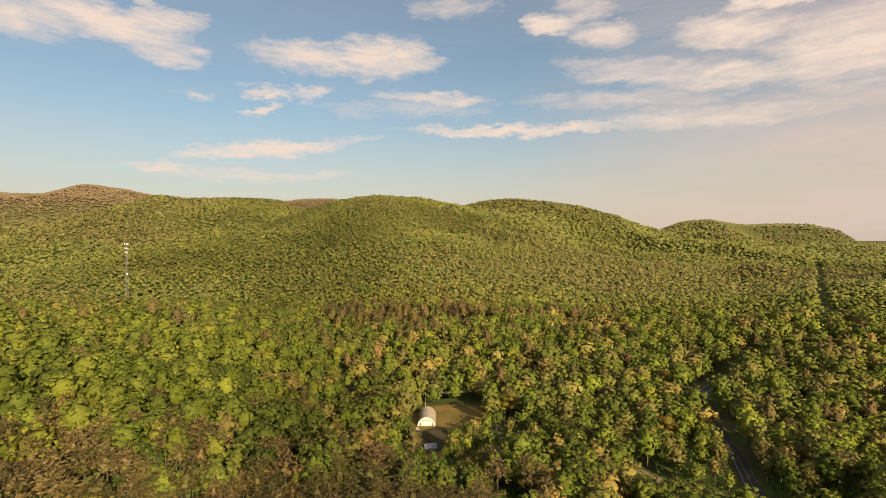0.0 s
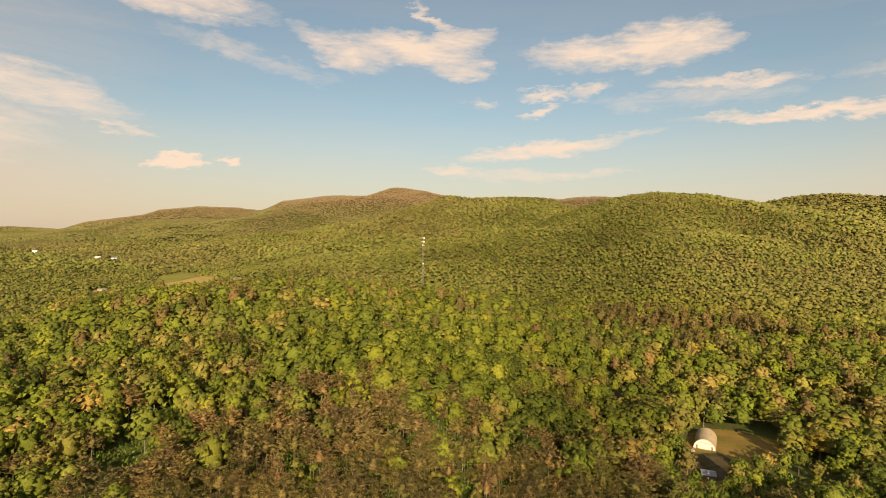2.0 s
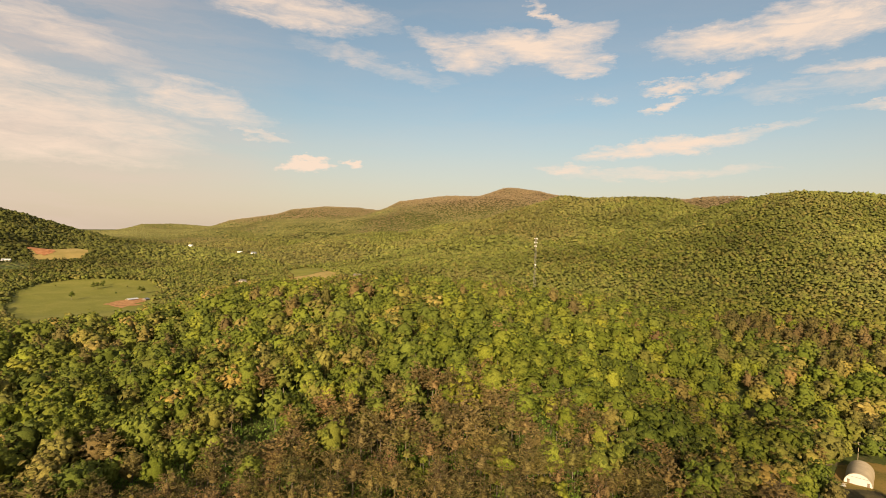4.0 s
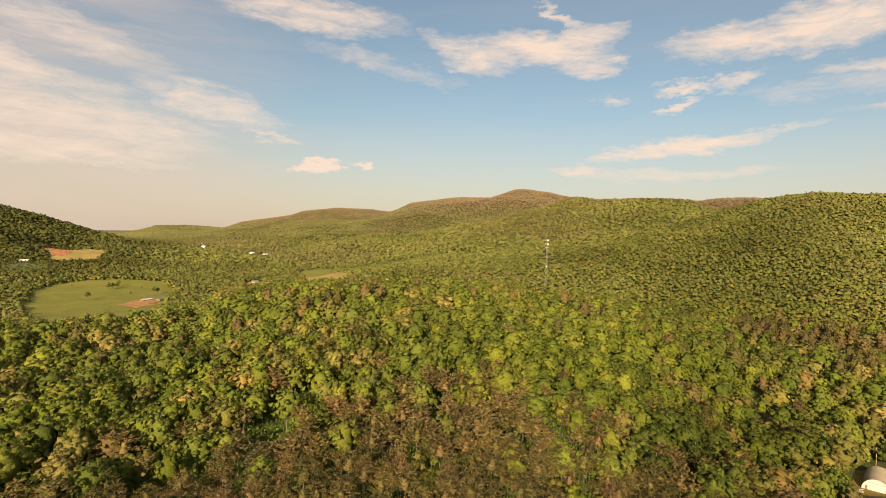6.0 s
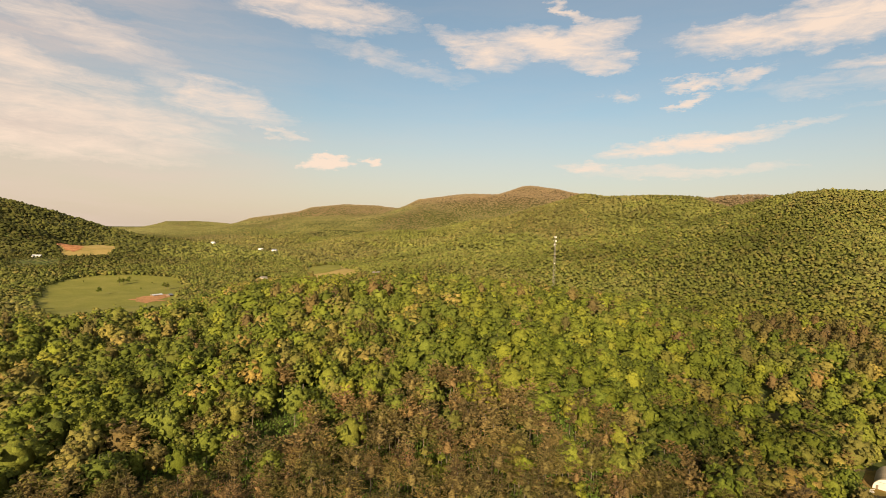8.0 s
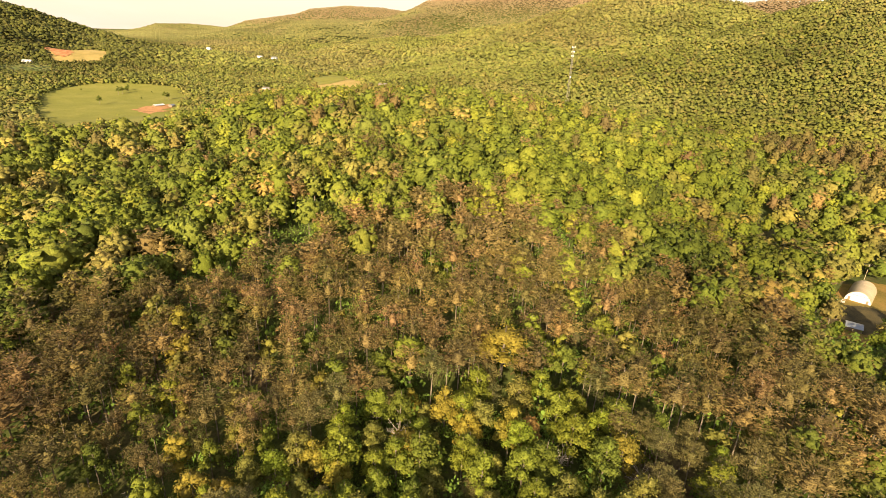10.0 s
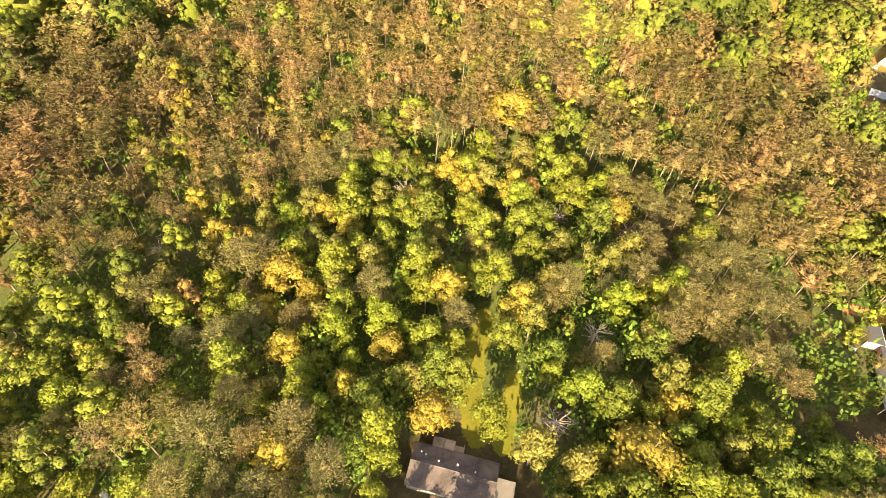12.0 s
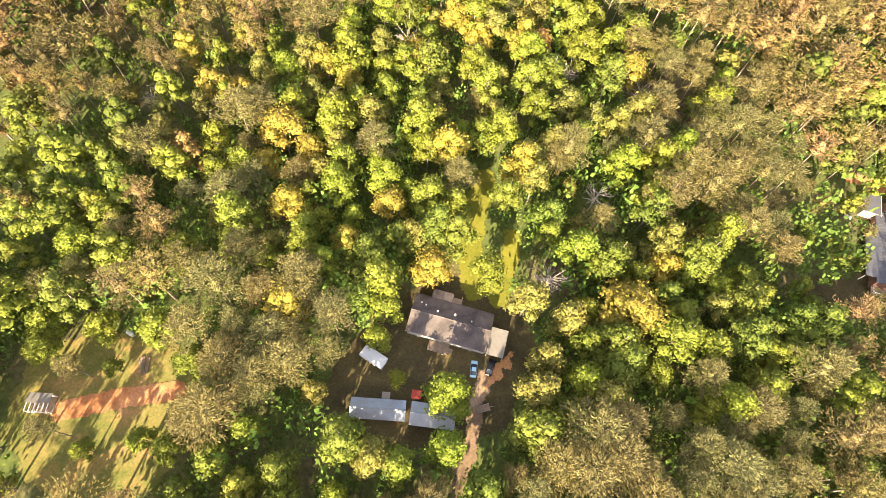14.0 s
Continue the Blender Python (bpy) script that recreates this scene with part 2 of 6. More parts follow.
CLAY = soil_material("red_clay", [(0.36, (0.2, 0.085, 0.035)), (0.48, (0.36, 0.15, 0.06)), (0.64, (0.5, 0.26, 0.13))])
WASHED = soil_material("washed_clay", [(0.34, (0.12, 0.075, 0.035)), (0.45, (0.34, 0.17, 0.07)), (0.6, (0.5, 0.26, 0.12))])
TRACK = soil_material("dirt_track", [(0.34, (0.1, 0.07, 0.04)), (0.5, (0.2, 0.135, 0.085)), (0.7, (0.34, 0.25, 0.18))])
YARD = soil_material("yard_soil", [(0.34, (0.028, 0.026, 0.012)), (0.48, (0.062, 0.05, 0.022)), (0.6, (0.095, 0.075, 0.03)), (0.75, (0.2, 0.13, 0.075))])
ASPHALT = soil_material("asphalt", [(0.34, (0.04, 0.04, 0.04)), (0.5, (0.06, 0.058, 0.055)), (0.7, (0.085, 0.08, 0.075))])


# ---------------------------------------------------------------- mesh helpers
def mesh_np(name, verts, faces, mat, tint=None, attr="tint", smooth=False, second=None, split=0):
    """A mesh from numpy arrays; all faces have the same number of corners."""
    me = bpy.data.meshes.new(name)
    verts, faces = np.asarray(verts, np.float32), np.asarray(faces, np.int32)
    n, k = faces.shape
    me.vertices.add(len(verts))
    me.vertices.foreach_set("co", verts.ravel())
    me.loops.add(n * k)
    me.loops.foreach_set("vertex_index", faces.ravel())
    me.polygons.add(n)
    me.polygons.foreach_set("loop_start", np.arange(n, dtype=np.int32) * k)
    me.update(calc_edges=True)
    if smooth:
        me.polygons.foreach_set("use_smooth", np.ones(n, bool))
    if tint is not None:
        a = me.attributes.new(attr, "FLOAT_COLOR", "POINT")
        a.data.foreach_set("color", np.c_[tint, np.ones(len(tint))].astype(np.float32).ravel())
    if mat is not None:
        me.materials.append(mat)
    if second is not None:
        me.materials.append(second)
        me.polygons.foreach_set("material_index", (np.arange(n) >= split).astype(np.int32))
        me.polygons.foreach_set("use_smooth", np.arange(n) >= split)
    return me


def smooth01(a, b, x):
    t = np.clip((x - a) / (b - a), 0, 1)
    return t * t * (3 - 2 * t)


def hash2(ix, iy, k):
    h = (ix.astype(np.int64) * 374761393 + iy.astype(np.int64) * 668265263 + k * 982451653) & 0xFFFFFFFF
    h = ((h ^ (h >> 13)) * 1274126177) & 0xFFFFFFFF
    return ((h ^ (h >> 16)) & 0xFFFFFF) / float(0xFFFFFF)


def vnoise(x, y, size, k=0):
    """Value noise between 0 and 1."""
    u, v = x / size, y / size
    i, j = np.floor(u), np.floor(v)
    f, g = u - i, v - j
    f, g = f * f * (3 - 2 * f), g * g * (3 - 2 * g)
    a, b = hash2(i, j, k), hash2(i + 1, j, k)
    c, d = hash2(i, j + 1, k), hash2(i + 1, j + 1, k)
    return a * (1 - f) * (1 - g) + b * f * (1 - g) + c * (1 - f) * g + d * f * g


def fbm(x, y, size, k=0, octaves=4):
    s, amp, tot = 0, 1.0, 0
    for o in range(octaves):
        s = s + amp * vnoise(x, y, size / 2 ** o, k + o * 17)
        tot += amp
        amp *= 0.5
    return s / tot


# ---------------------------------------------------------------- the land
# ridges: (reach in metres, points of bearing, height angle of the treetops, distance)
RIDGES = [
    (480, [(20.0, 1.4, 1450), (16.9, 3.0, 1480), (13.5, 4.13, 1500), (11.1, 4.86, 1500), (7.5, 5.37, 1500), (2.7, 5.0, 1600), (-1.0, 4.3, 1700), (-3.0, 3.4, 1800)]),
    (430, [(-0.5, 3.6, 1850), (-2.9, 4.28, 1900), (-5.3, 4.73, 1950), (-7.4, 4.82, 1950), (-10.7, 4.39, 2000), (-14.3, 3.88, 2050), (-17.7, 2.91, 2050), (-21, 1.62, 2050), (-24, 0.2, 2000)]),
    (420, [(-20, 0.6, 2700), (-22.5, 1.25, 2700), (-24.6, 1.99, 2700), (-26.6, 2.11, 2700), (-29.5, 1.54, 2800), (-31.8, 1.59, 2800), (-34.8, 1.5, 2800), (-36.8, 0.95, 2800), (-38.6, -0.3, 2800), (-42, -0.8, 2800)]),
    (560, [(36.5, 2.2, 2300), (32.9, 3.47, 2300), (30.3, 4.23, 2300), (28.1, 4.89, 2250), (26, 4.64, 2200), (21.3, 4.82, 2200), (17.5, 4.66, 2200), (15.8, 3.99, 2200), (13, 2.6, 2200)]),
    (500, [(17, 4.45, 3500), (14.1, 4.77, 3500), (11.7, 4.8, 3500), (9, 3.9, 3500)]),
    (780, [(50, 1.9, 3500), (48, 2.7, 3500), (45.7, 3.77, 3500), (40.8, 4.49, 3500), (37.1, 4.54, 3450), (34.1, 5.53, 3400), (31.6, 5.28, 3400), (28.3, 4.67, 3400), (24, 3.6, 3400)]),
    (620, [(73.2, -0.75, 4250), (71, 0.32, 4250), (68.3, 0.47, 4250), (65, 0.33, 4250), (63, 1.06, 4250), (58.8, 1.8, 4250), (57.2, 2.39, 4250), (53.9, 2.84, 4250), (50.4, 2.86, 4250), (46, 2.4, 4250)]),
    (520, [(110, 3.0, 2100), (90, 3.4, 2100), (82.7, 1.78, 2100), (80.5, 1.25, 2100), (78.1, 0.49, 2100), (75.6, -0.27, 2100), (73.1, -0.9, 2100), (70.1, -1.8, 2100)]),
    (230, [(90, -12.2, 470), (82.6, -11.2, 470), (78.8, -10.2, 470), (70, -8.2, 480), (62.2, -5.9, 490), (56, -4.89, 500), (47.6, -4.61, 500), (38.4, -5.11, 490), (29.3, -5.89, 480), (20.8, -7.6, 470), (14, -10, 470)]),
    (170, [(-20.5, -3.9, 1250), (-24.5, -3.0, 1250), (-28.2, -2.3, 1250), (-31.6, -1.75, 1250), (-34.2, -2.4, 1250)]),
    (170, [(-36.6, -3.5, 1150), (-39.5, -2.5, 1150), (-42.5, -1.7, 1150), (-50, -1.2, 1150)]),
    (190, [(-15, -3.1, 1500), (-18.5, -1.9, 1500), (-21.8, -1.4, 1500), (-25.2, -2.0, 1500)]),
    (300, [(-30, -4.5, 900), (-38, -3.2, 900), (-46, -2.6, 900), (-60, -2.4, 900)]),
]


def bearing_point(az, el, dist):
    a = radians(az)
    return (-math.sin(a) * dist, math.cos(a) * dist, EYE_Z + math.tan(radians(el)) * dist)


def base_height(x, y):
    r = np.hypot(x, y)
    az = np.degrees(np.arctan2(-x, y))
    left = smooth01(12, 38, az) * (1 - smooth01(120, 170, az))
    far_left = smooth01(56, 72, az)
    hi = (44 - 13 * far_left) * (smooth01(70, 470, r) - smooth01(530 - 60 * far_left, 790 - 130 * far_left, r)) - 4 * smooth01(620, 900, r) + 0.021 * np.maximum(r - 1050, 0)
    lo = 0.020 * np.maximum(r - 300, 0)
    h = left * hi + (1 - left) * lo
    return h + (fbm(x, y, 260, 3) - 0.5) * 14 * smooth01(130, 500, r) * (1 - 0.75 * left * smooth01(520, 640, r) * (1 - smooth01(1400, 1800, r)))


def height(x, y):
    x, y = np.asarray(x, float), np.asarray(y, float)
    b = base_height(x, y)
    h = b.copy()
    crest = np.zeros(x.shape)
    r = np.hypot(x, y)
    for n, (reach, pts) in enumerate(RIDGES):
        P = np.array([bearing_point(*p) for p in pts])
        P[:, 2] -= 20 if reach == 230 else 18
        best = np.full(x.shape, 1e9)
        top, tot = np.zeros(x.shape), np.zeros(x.shape)
        for a, c in zip(P[:-1], P[1:]):
            d = c - a
            t = np.clip(((x - a[0]) * d[0] + (y - a[1]) * d[1]) / (d[0] ** 2 + d[1] ** 2), 0, 1)
            q = np.hypot(x - a[0] - t * d[0], y - a[1] - t * d[1])
            best = np.minimum(best, q)
            k = (q + 8.0) ** -4.0
            top += k * (a[2] + t * d[2])
            tot += k
        top /= tot
        w = reach * (0.78 + 0.5 * fbm(x, y, reach * 0.8, 40 + n, 3))
        lift = np.maximum(top - b, 0) * np.exp(-(best / w) ** 1.7)
        h = np.maximum(h, b + lift)
        crest = np.maximum(crest, np.exp(-(best / (0.3 * reach)) ** 2) * (lift > 5))
    # spurs and hollows on the slopes, none on the crests or the valley floor
    rise = smooth01(15, 90, h - b)
    h -= np.abs(fbm(x, y, 460, 9) - 0.5) * 215 * smooth01(850, 1400, r) * rise * (1 - crest) * (1 - 0.4 * smooth01(2500, 3500, r))
    for cx, cy, rad, level in LEVELS:
        k = 1 - smooth01(rad * 0.35, rad, np.hypot(x - cx, y - cy))
        h = h + (level - h) * k
    return h


# places where the land lies low and flat: x, y, radius, height
LEVELS = [(-10, 345, 150, 0.5), (150, 270, 150, 3.0), (185, 385, 150, 5.0), (80, 300, 150, 1.0)]


def height1(x, y):
    return float(height(np.array([x]), np.array([y]))[0])


def inside(x, y, poly):
    c = np.zeros(np.shape(x), bool)
    for (x0, y0), (x1, y1) in zip(poly, poly[1:] + poly[:1]):
        if y0 != y1:
            c ^= ((y0 > y) != (y1 > y)) & (x < (x1 - x0) * (y - y0) / (y1 - y0) + x0)
    return c


def near_line(x, y, pts):
    best = np.full(np.shape(x), 1e9)
    for (x0, y0), (x1, y1) in zip(pts[:-1], pts[1:]):
        dx, dy = x1 - x0, y1 - y0
        t = np.clip(((x - x0) * dx + (y - y0) * dy) / (dx * dx + dy * dy), 0, 1)
        best = np.minimum(best, np.hypot(x - x0 - t * dx, y - y0 - t * dy))
    return best


HOME_YARD = [(-35, 12), (-28, 0), (-12, 6), (-3, 15), (2, 28), (-4, 46), (-14, 49), (-24, 52), (-34, 42), (-37, 27)]
DRIVE = [(-9, 33), (-6, 27), (0, 19), (4, 12), (11, 0), (18, -16)]
LAWN_PATH = [(-26, 46), (-33, 52), (-40, 60), (-46, 70)]
LAWN_PATH_2 = [(-20, 49), (-24, 56), (-29, 63)]
DIRT_LOT = [(-80, -36), (-75, -24), (-64, -13), (-54, -13), (-43, -22), (-37, -33), (-47, -46), (-57, -50), (-70, -48)]
BRICK_YARD = [(25, 145), (32, 149), (52, 152), (60, 120), (44, 112), (30, 103), (29, 112), (38, 119), (30, 136)]
HOOP_LOT = [(-26, 326), (-20, 362), (-8, 378), (12, 380), (32, 374), (30, 348), (16, 322), (5, 298), (0, 282), (-13, 280), (-20, 298), (-24, 314)]
ROAD = [(105, 120), (128, 200), (140, 231), (158, 282), (171, 335), (177, 365), (200, 399), (262, 455), (340, 500)]
CORRIDOR = [(395, 540), (470, 650), (600, 840), (738, 1030), (930, 1310)]
SIDE_DRIVE = [(133, 225), (109, 250), (97, 273), (84, 290)]
PASTURE_EDGE = [(-1129, 194), (-1190, 241), (-1213, 295), (-1194, 348), (-1146, 412), (-1042, 399), (-890, 321), (-740, 262), (-640, 190), (-600, 125), (-780, 130), (-960, 150)]
CROP_EDGE = [(-1116, 701), (-1192, 765), (-1234, 845), (-1164, 841), (-972, 750), (-790, 605), (-830, 590), (-900, 590)]
CLAY_EDGE = [(-1583, 292), (-1646, 315), (-1669, 355), (-1615, 392), (-1529, 421), (-1420, 356), (-1430, 315), (-1450, 285)]
NEAR_FIELD = [(-870, 440), (-1053, 537), (-1067, 575), (-1032, 575), (-880, 475)]


# trees that stand out and keep their own ground: kind, x, y, size, breadth
FEATURE_TREES = [
    ("pale", -34.3, 39.6, 0.84, 1.45), ("lime", -24.6, 48.2, 0.88, 1.4), ("lime", -34.6, 25.0, 0.8, 1.35), ("lime", -30.6, 19.6, 0.65, 1.3), ("lime", -10.8, 22.6, 0.78, 1.75),
    ("lime", -21.4, 17.4, 0.42, 1.3), ("pale", 3.5, 63.6, 1.22, 1.5), ("pale", 2.1, 78.9, 0.95, 1.1), ("lime", -58.5, 60.4, 1.0, 1.0), ("lime", -101, 48.6, 1.0, 1.1), ("pale", -53.2, 43.0, 0.95, 1.15),
    ("lime", -95, 22, 0.95, 1.1), ("lime", -48.7, 89.8, 1.05, 1.05), ("lime", -49, 121, 1.1, 1.1), ("lime", -66.5, 88, 1.0, 1.0), ("lime", -101, 70, 1.05, 1.1), ("green", 34, 73.6, 1.0, 1.2),
    ("lime", 16.4, 89.8, 0.95, 1.0), ("lime", -89, -16, 1.0, 1.2), ("green", -22.6, -11.7, 0.9, 1.2), ("pale", -88, 126, 1.4, 1.55), ("pale", -158, 228, 1.35, 1.35), ("pale", -40, 119, 1.1, 1.1), ("rust", -63.3, 107, 0.95, 1.2),
    ("green", -63, -25, 0.5, 1.1), ("lime", -52, -37, 0.55, 1.1), ("pine", -58, -39, 0.8, 0.8), ("pine", -66, -30, 0.75, 0.8), ("lime", -74, -33, 0.7, 1.3), ("lime", -46, -28, 0.6, 1.2),
    ("lime", -71, -22, 0.75, 1.3), ("pine", -41, -52, 0.95, 0.7), ("pine", -52, -58, 0.9, 0.7), ("pine", -33, -44, 0.9, 0.7), ("lime", -79, -30, 0.8, 1.3), ("lime", -62, -13, 0.9, 1.3), ("lime", -52, -12, 0.85, 1.2), ("lime", -40, -24, 0.8, 1.2), ("lime", -70, -50, 0.8, 1.4),
    ("pale", 44, 347, 1.2, 1.5), ("green", 62, 300, 1.2, 1.4), ("lime", 22, 275, 0.75, 1.8), ("lime", 12, 236, 0.8, 1.5), ("olive", -30, 280, 0.6, 1.5), ("green", -38, 392, 1.2, 1.2),
    ("green", 8, 412, 1.3, 1.2), ("pine", -8, 408, 1.1, 1.2), ("olive", 92, 277, 1.2, 1.3), ("pale", 128, 300, 1.2, 1.4), ("pale", 36, 292, 0.6, 1.7), ("pine", 30, 380, 1.2, 1.1),
]


BARE_TREES = [(-13.8, 57.1), (-21.0, 83.5), (-52.0, 108.0), (-34.0, 117.2), (-89.4, 80.9), (-116.1, 17.4)]


def cleared(x, y, margin=0.0):
    """Where no tree stands."""
    c = inside(x, y, HOME_YARD) | inside(x, y, DIRT_LOT) | inside(x, y, BRICK_YARD) | inside(x, y, HOOP_LOT)
    c |= inside(x, y, PASTURE_EDGE) | inside(x, y, CROP_EDGE) | inside(x, y, CLAY_EDGE) | inside(x, y, NEAR_FIELD)
    thin = (inside(x - 14, y + 24, DIRT_LOT) | inside(x - 26, y + 46, DIRT_LOT)) & (hash2(np.floor(x * 3), np.floor(y * 3), 77) > 0.22)
    c |= thin
    c |= near_line(x, y, DRIVE) < 3.0
    c |= (near_line(x, y, LAWN_PATH) < 4.0) | (near_line(x, y, LAWN_PATH_2) < 3.0)
    c |= near_line(x, y, ROAD) < np.where(y > 325, 9.5, 6.5)
    c |= near_line(x, y, SIDE_DRIVE) < 6.5
    c |= near_line(x, y, CORRIDOR) < 8
    for fx, fy in BARE_TREES:
        c |= np.hypot(x - fx, y - fy) < 4.6
    for kn, fx, fy, size, wide in FEATURE_TREES:
        c |= np.hypot(x - fx, y - fy) < (2.6 if size < 0.9 else 4.6) * wide
    return c


def build_ground():
    az = np.radians(np.r_[np.arange(-60, 100, 0.5), np.arange(100, 300, 4.0)])
    rad = np.r_[0.0, 2.0, np.arange(6, 120, 6), 120 * 1.026 ** np.arange(0, 146)]
    rad = rad[rad < 4900]
    rad = np.r_[rad, 4930]
    R, Az = np.meshgrid(rad, az)
    X, Y = -np.sin(Az) * R, np.cos(Az) * R
    Z = height(X.ravel(), Y.ravel())
    n, k = X.shape
    i = np.arange(n)[:, None] * k + np.arange(k - 1)[None]
    j = (np.arange(n)[:, None] + 1) % n * k + np.arange(k - 1)[None]
    f = np.stack([i, i + 1, j + 1, j], -1).reshape(-1, 4)
    r = R.ravel()
    x, y = X.ravel(), Y.ravel()
    wood = smooth01(420, 800, r)
    a = np.degrees(Az.ravel())
    brown = smooth01(230, 360, Z) * 0.9 * smooth01(2600, 3000, r)
    tint = np.c_[wood, brown, np.zeros(len(r))]
    v = np.c_[x, y, Z]
    me = mesh_np("ground", v, f, GROUND, tint, "wood", True)
    ob = new("ground", me)
    tagged(ob, "rolling woodland floor of leaf litter and undergrowth reaching the hills", "ground", kind="structure")
    return ob


ground = build_ground()


def patch(name, label, category, poly, mat, lift, cell, ragged=0.0):
    """A sheet that follows the land just above it, cut to a ragged outline."""
    xs = [p[0] for p in poly]
    ys = [p[1] for p in poly]
    gx, gy = np.arange(min(xs) - cell, max(xs) + 2 * cell, cell), np.arange(min(ys) - cell, max(ys) + 2 * cell, cell)
    X, Y = np.meshgrid(gx, gy)
    k = len(gx)
    cx, cy = X[:-1, :-1] + cell / 2, Y[:-1, :-1] + cell / 2
    jx = (fbm(cx, cy, cell * 8, 5) - 0.5) * ragged * 2
    jy = (fbm(cx, cy, cell * 8, 6) - 0.5) * ragged * 2
    keep = inside(cx + jx, cy + jy, poly)
    return patch_mesh(name, label, category, X, Y, keep, mat, lift)


def strip(name, label, category, pts, half, mat, lift, cell, ragged=0.0):
    xs = [p[0] for p in pts]
    ys = [p[1] for p in pts]
    gx, gy = np.arange(min(xs) - half - cell, max(xs) + half + 2 * cell, cell), np.arange(min(ys) - half - cell, max(ys) + half + 2 * cell, cell)
    X, Y = np.meshgrid(gx, gy)
    cx, cy = X[:-1, :-1] + cell / 2, Y[:-1, :-1] + cell / 2
    keep = near_line(cx, cy, pts) < half + (fbm(cx, cy, cell * 6, 8) - 0.5) * ragged * 2
    return patch_mesh(name, label, category, X, Y, keep, mat, lift)


def patch_mesh(name, label, category, X, Y, keep, mat, lift):
    k = X.shape[1]
    jj, ii = np.nonzero(keep)
    f = np.stack([jj * k + ii, jj * k + ii + 1, (jj + 1) * k + ii + 1, (jj + 1) * k + ii], -1)
    used, inv = np.unique(f, return_inverse=True)
    x, y = X.ravel()[used], Y.ravel()[used]
    z = ground_z(x, y) + lift
    ob = new(name, mesh_np(name, np.c_[x, y, z], inv.reshape(-1, 4), mat, smooth=True))
    return tagged(ob, label, category, kind="structure")


def ground_z(x, y):
    """Height of the land; level round the buildings."""
    return height(x, y)


# ---------------------------------------------------------------- ground covers
patch("lawn", "mown grass and bare brown earth round the mobile home", "lawn", HOME_YARD, YARD, 0.06, 0.6, 1.5)
strip("grass_path", "sunlit mown grass ride between the trees", "grass path", LAWN_PATH, 3.2, RIDE, 0.10, 0.5, 1.2)
strip("grass_path", "narrow sunlit grass strip behind the home", "grass path", LAWN_PATH_2, 2.4, RIDE, 0.13, 0.5, 1.0)
strip("driveway", "rutted pale dirt driveway leading to the home", "driveway", DRIVE, 1.5, TRACK, 0.11, 0.4, 0.9)
patch("grass_lot", "rough sunlit grass lot with patches of red soil", "grass", DIRT_LOT, GRASS, 0.06, 0.6, 2.0)
patch("back_yard", "dry grass yard beside the large house", "yard", BRICK_YARD, YARD, 0.06, 0.8, 2.0)
patch("hoop_lot", "short grass clearing around the hoop building", "grass", HOOP_LOT, LOT_GRASS, 0.3, 1.5, 4.0)
strip("road", "two-lane asphalt country road in the woods", "road", ROAD, 3.6, ASPHALT, 0.35, 1.0)
strip("side_drive", "pale gravel side drive off the road", "driveway", SIDE_DRIVE, 2.6, TRACK, 0.3, 0.8, 0.8)
patch("pasture", "smooth green pasture enclosed by woods", "pasture", PASTURE_EDGE, PASTURE, 0.7, 5.0, 12.0)
patch("crop_field", "small green and straw-coloured field in the woods", "field", CROP_EDGE, STRAW, 1.0, 5.0, 8.0)
patch("clay_field", "bare red clay and straw field below the hill", "field", CLAY_EDGE, STRAW, 2.5, 12.0, 20.0)


# ---------------------------------------------------------------- trees
def unit(v):
    return v / np.maximum(np.linalg.norm(v, axis=-1, keepdims=True), 1e-9)


def leaf_quads(rng, c, nrm, size, spread=0.7, aspect=0.75, flat=0.0, corners=4):
    """Small four-cornered leaf clusters, facing roughly along nrm."""
    n = unit(nrm + rng.normal(0, spread, c.shape) + np.array([0, 0, flat]))
    t = unit(np.cross(n, rng.normal(0, 1, c.shape)))
    b = np.cross(n, t)
    s = (size * rng.uniform(0.6, 1.3, len(c)))[:, None]
    out = np.stack([c - t * s, c - b * s * aspect, c + t * s, c + b * s * aspect], 1)
    out += rng.normal(0, 0.12, out.shape) * s[:, None]
    if corners == 3:
        out = np.stack([out[:, 0], (out[:, 1] + out[:, 2] * 0.4) / 1.4 * 1.0, out[:, 3] * 0.7 + out[:, 2] * 0.3], 1)
    return out.reshape(-1, 3)


def on_ball(rng, n, low=-0.35):
    v = unit(rng.normal(0, 1, (n * 3, 3)))
    return v[v[:, 2] > low][:n]


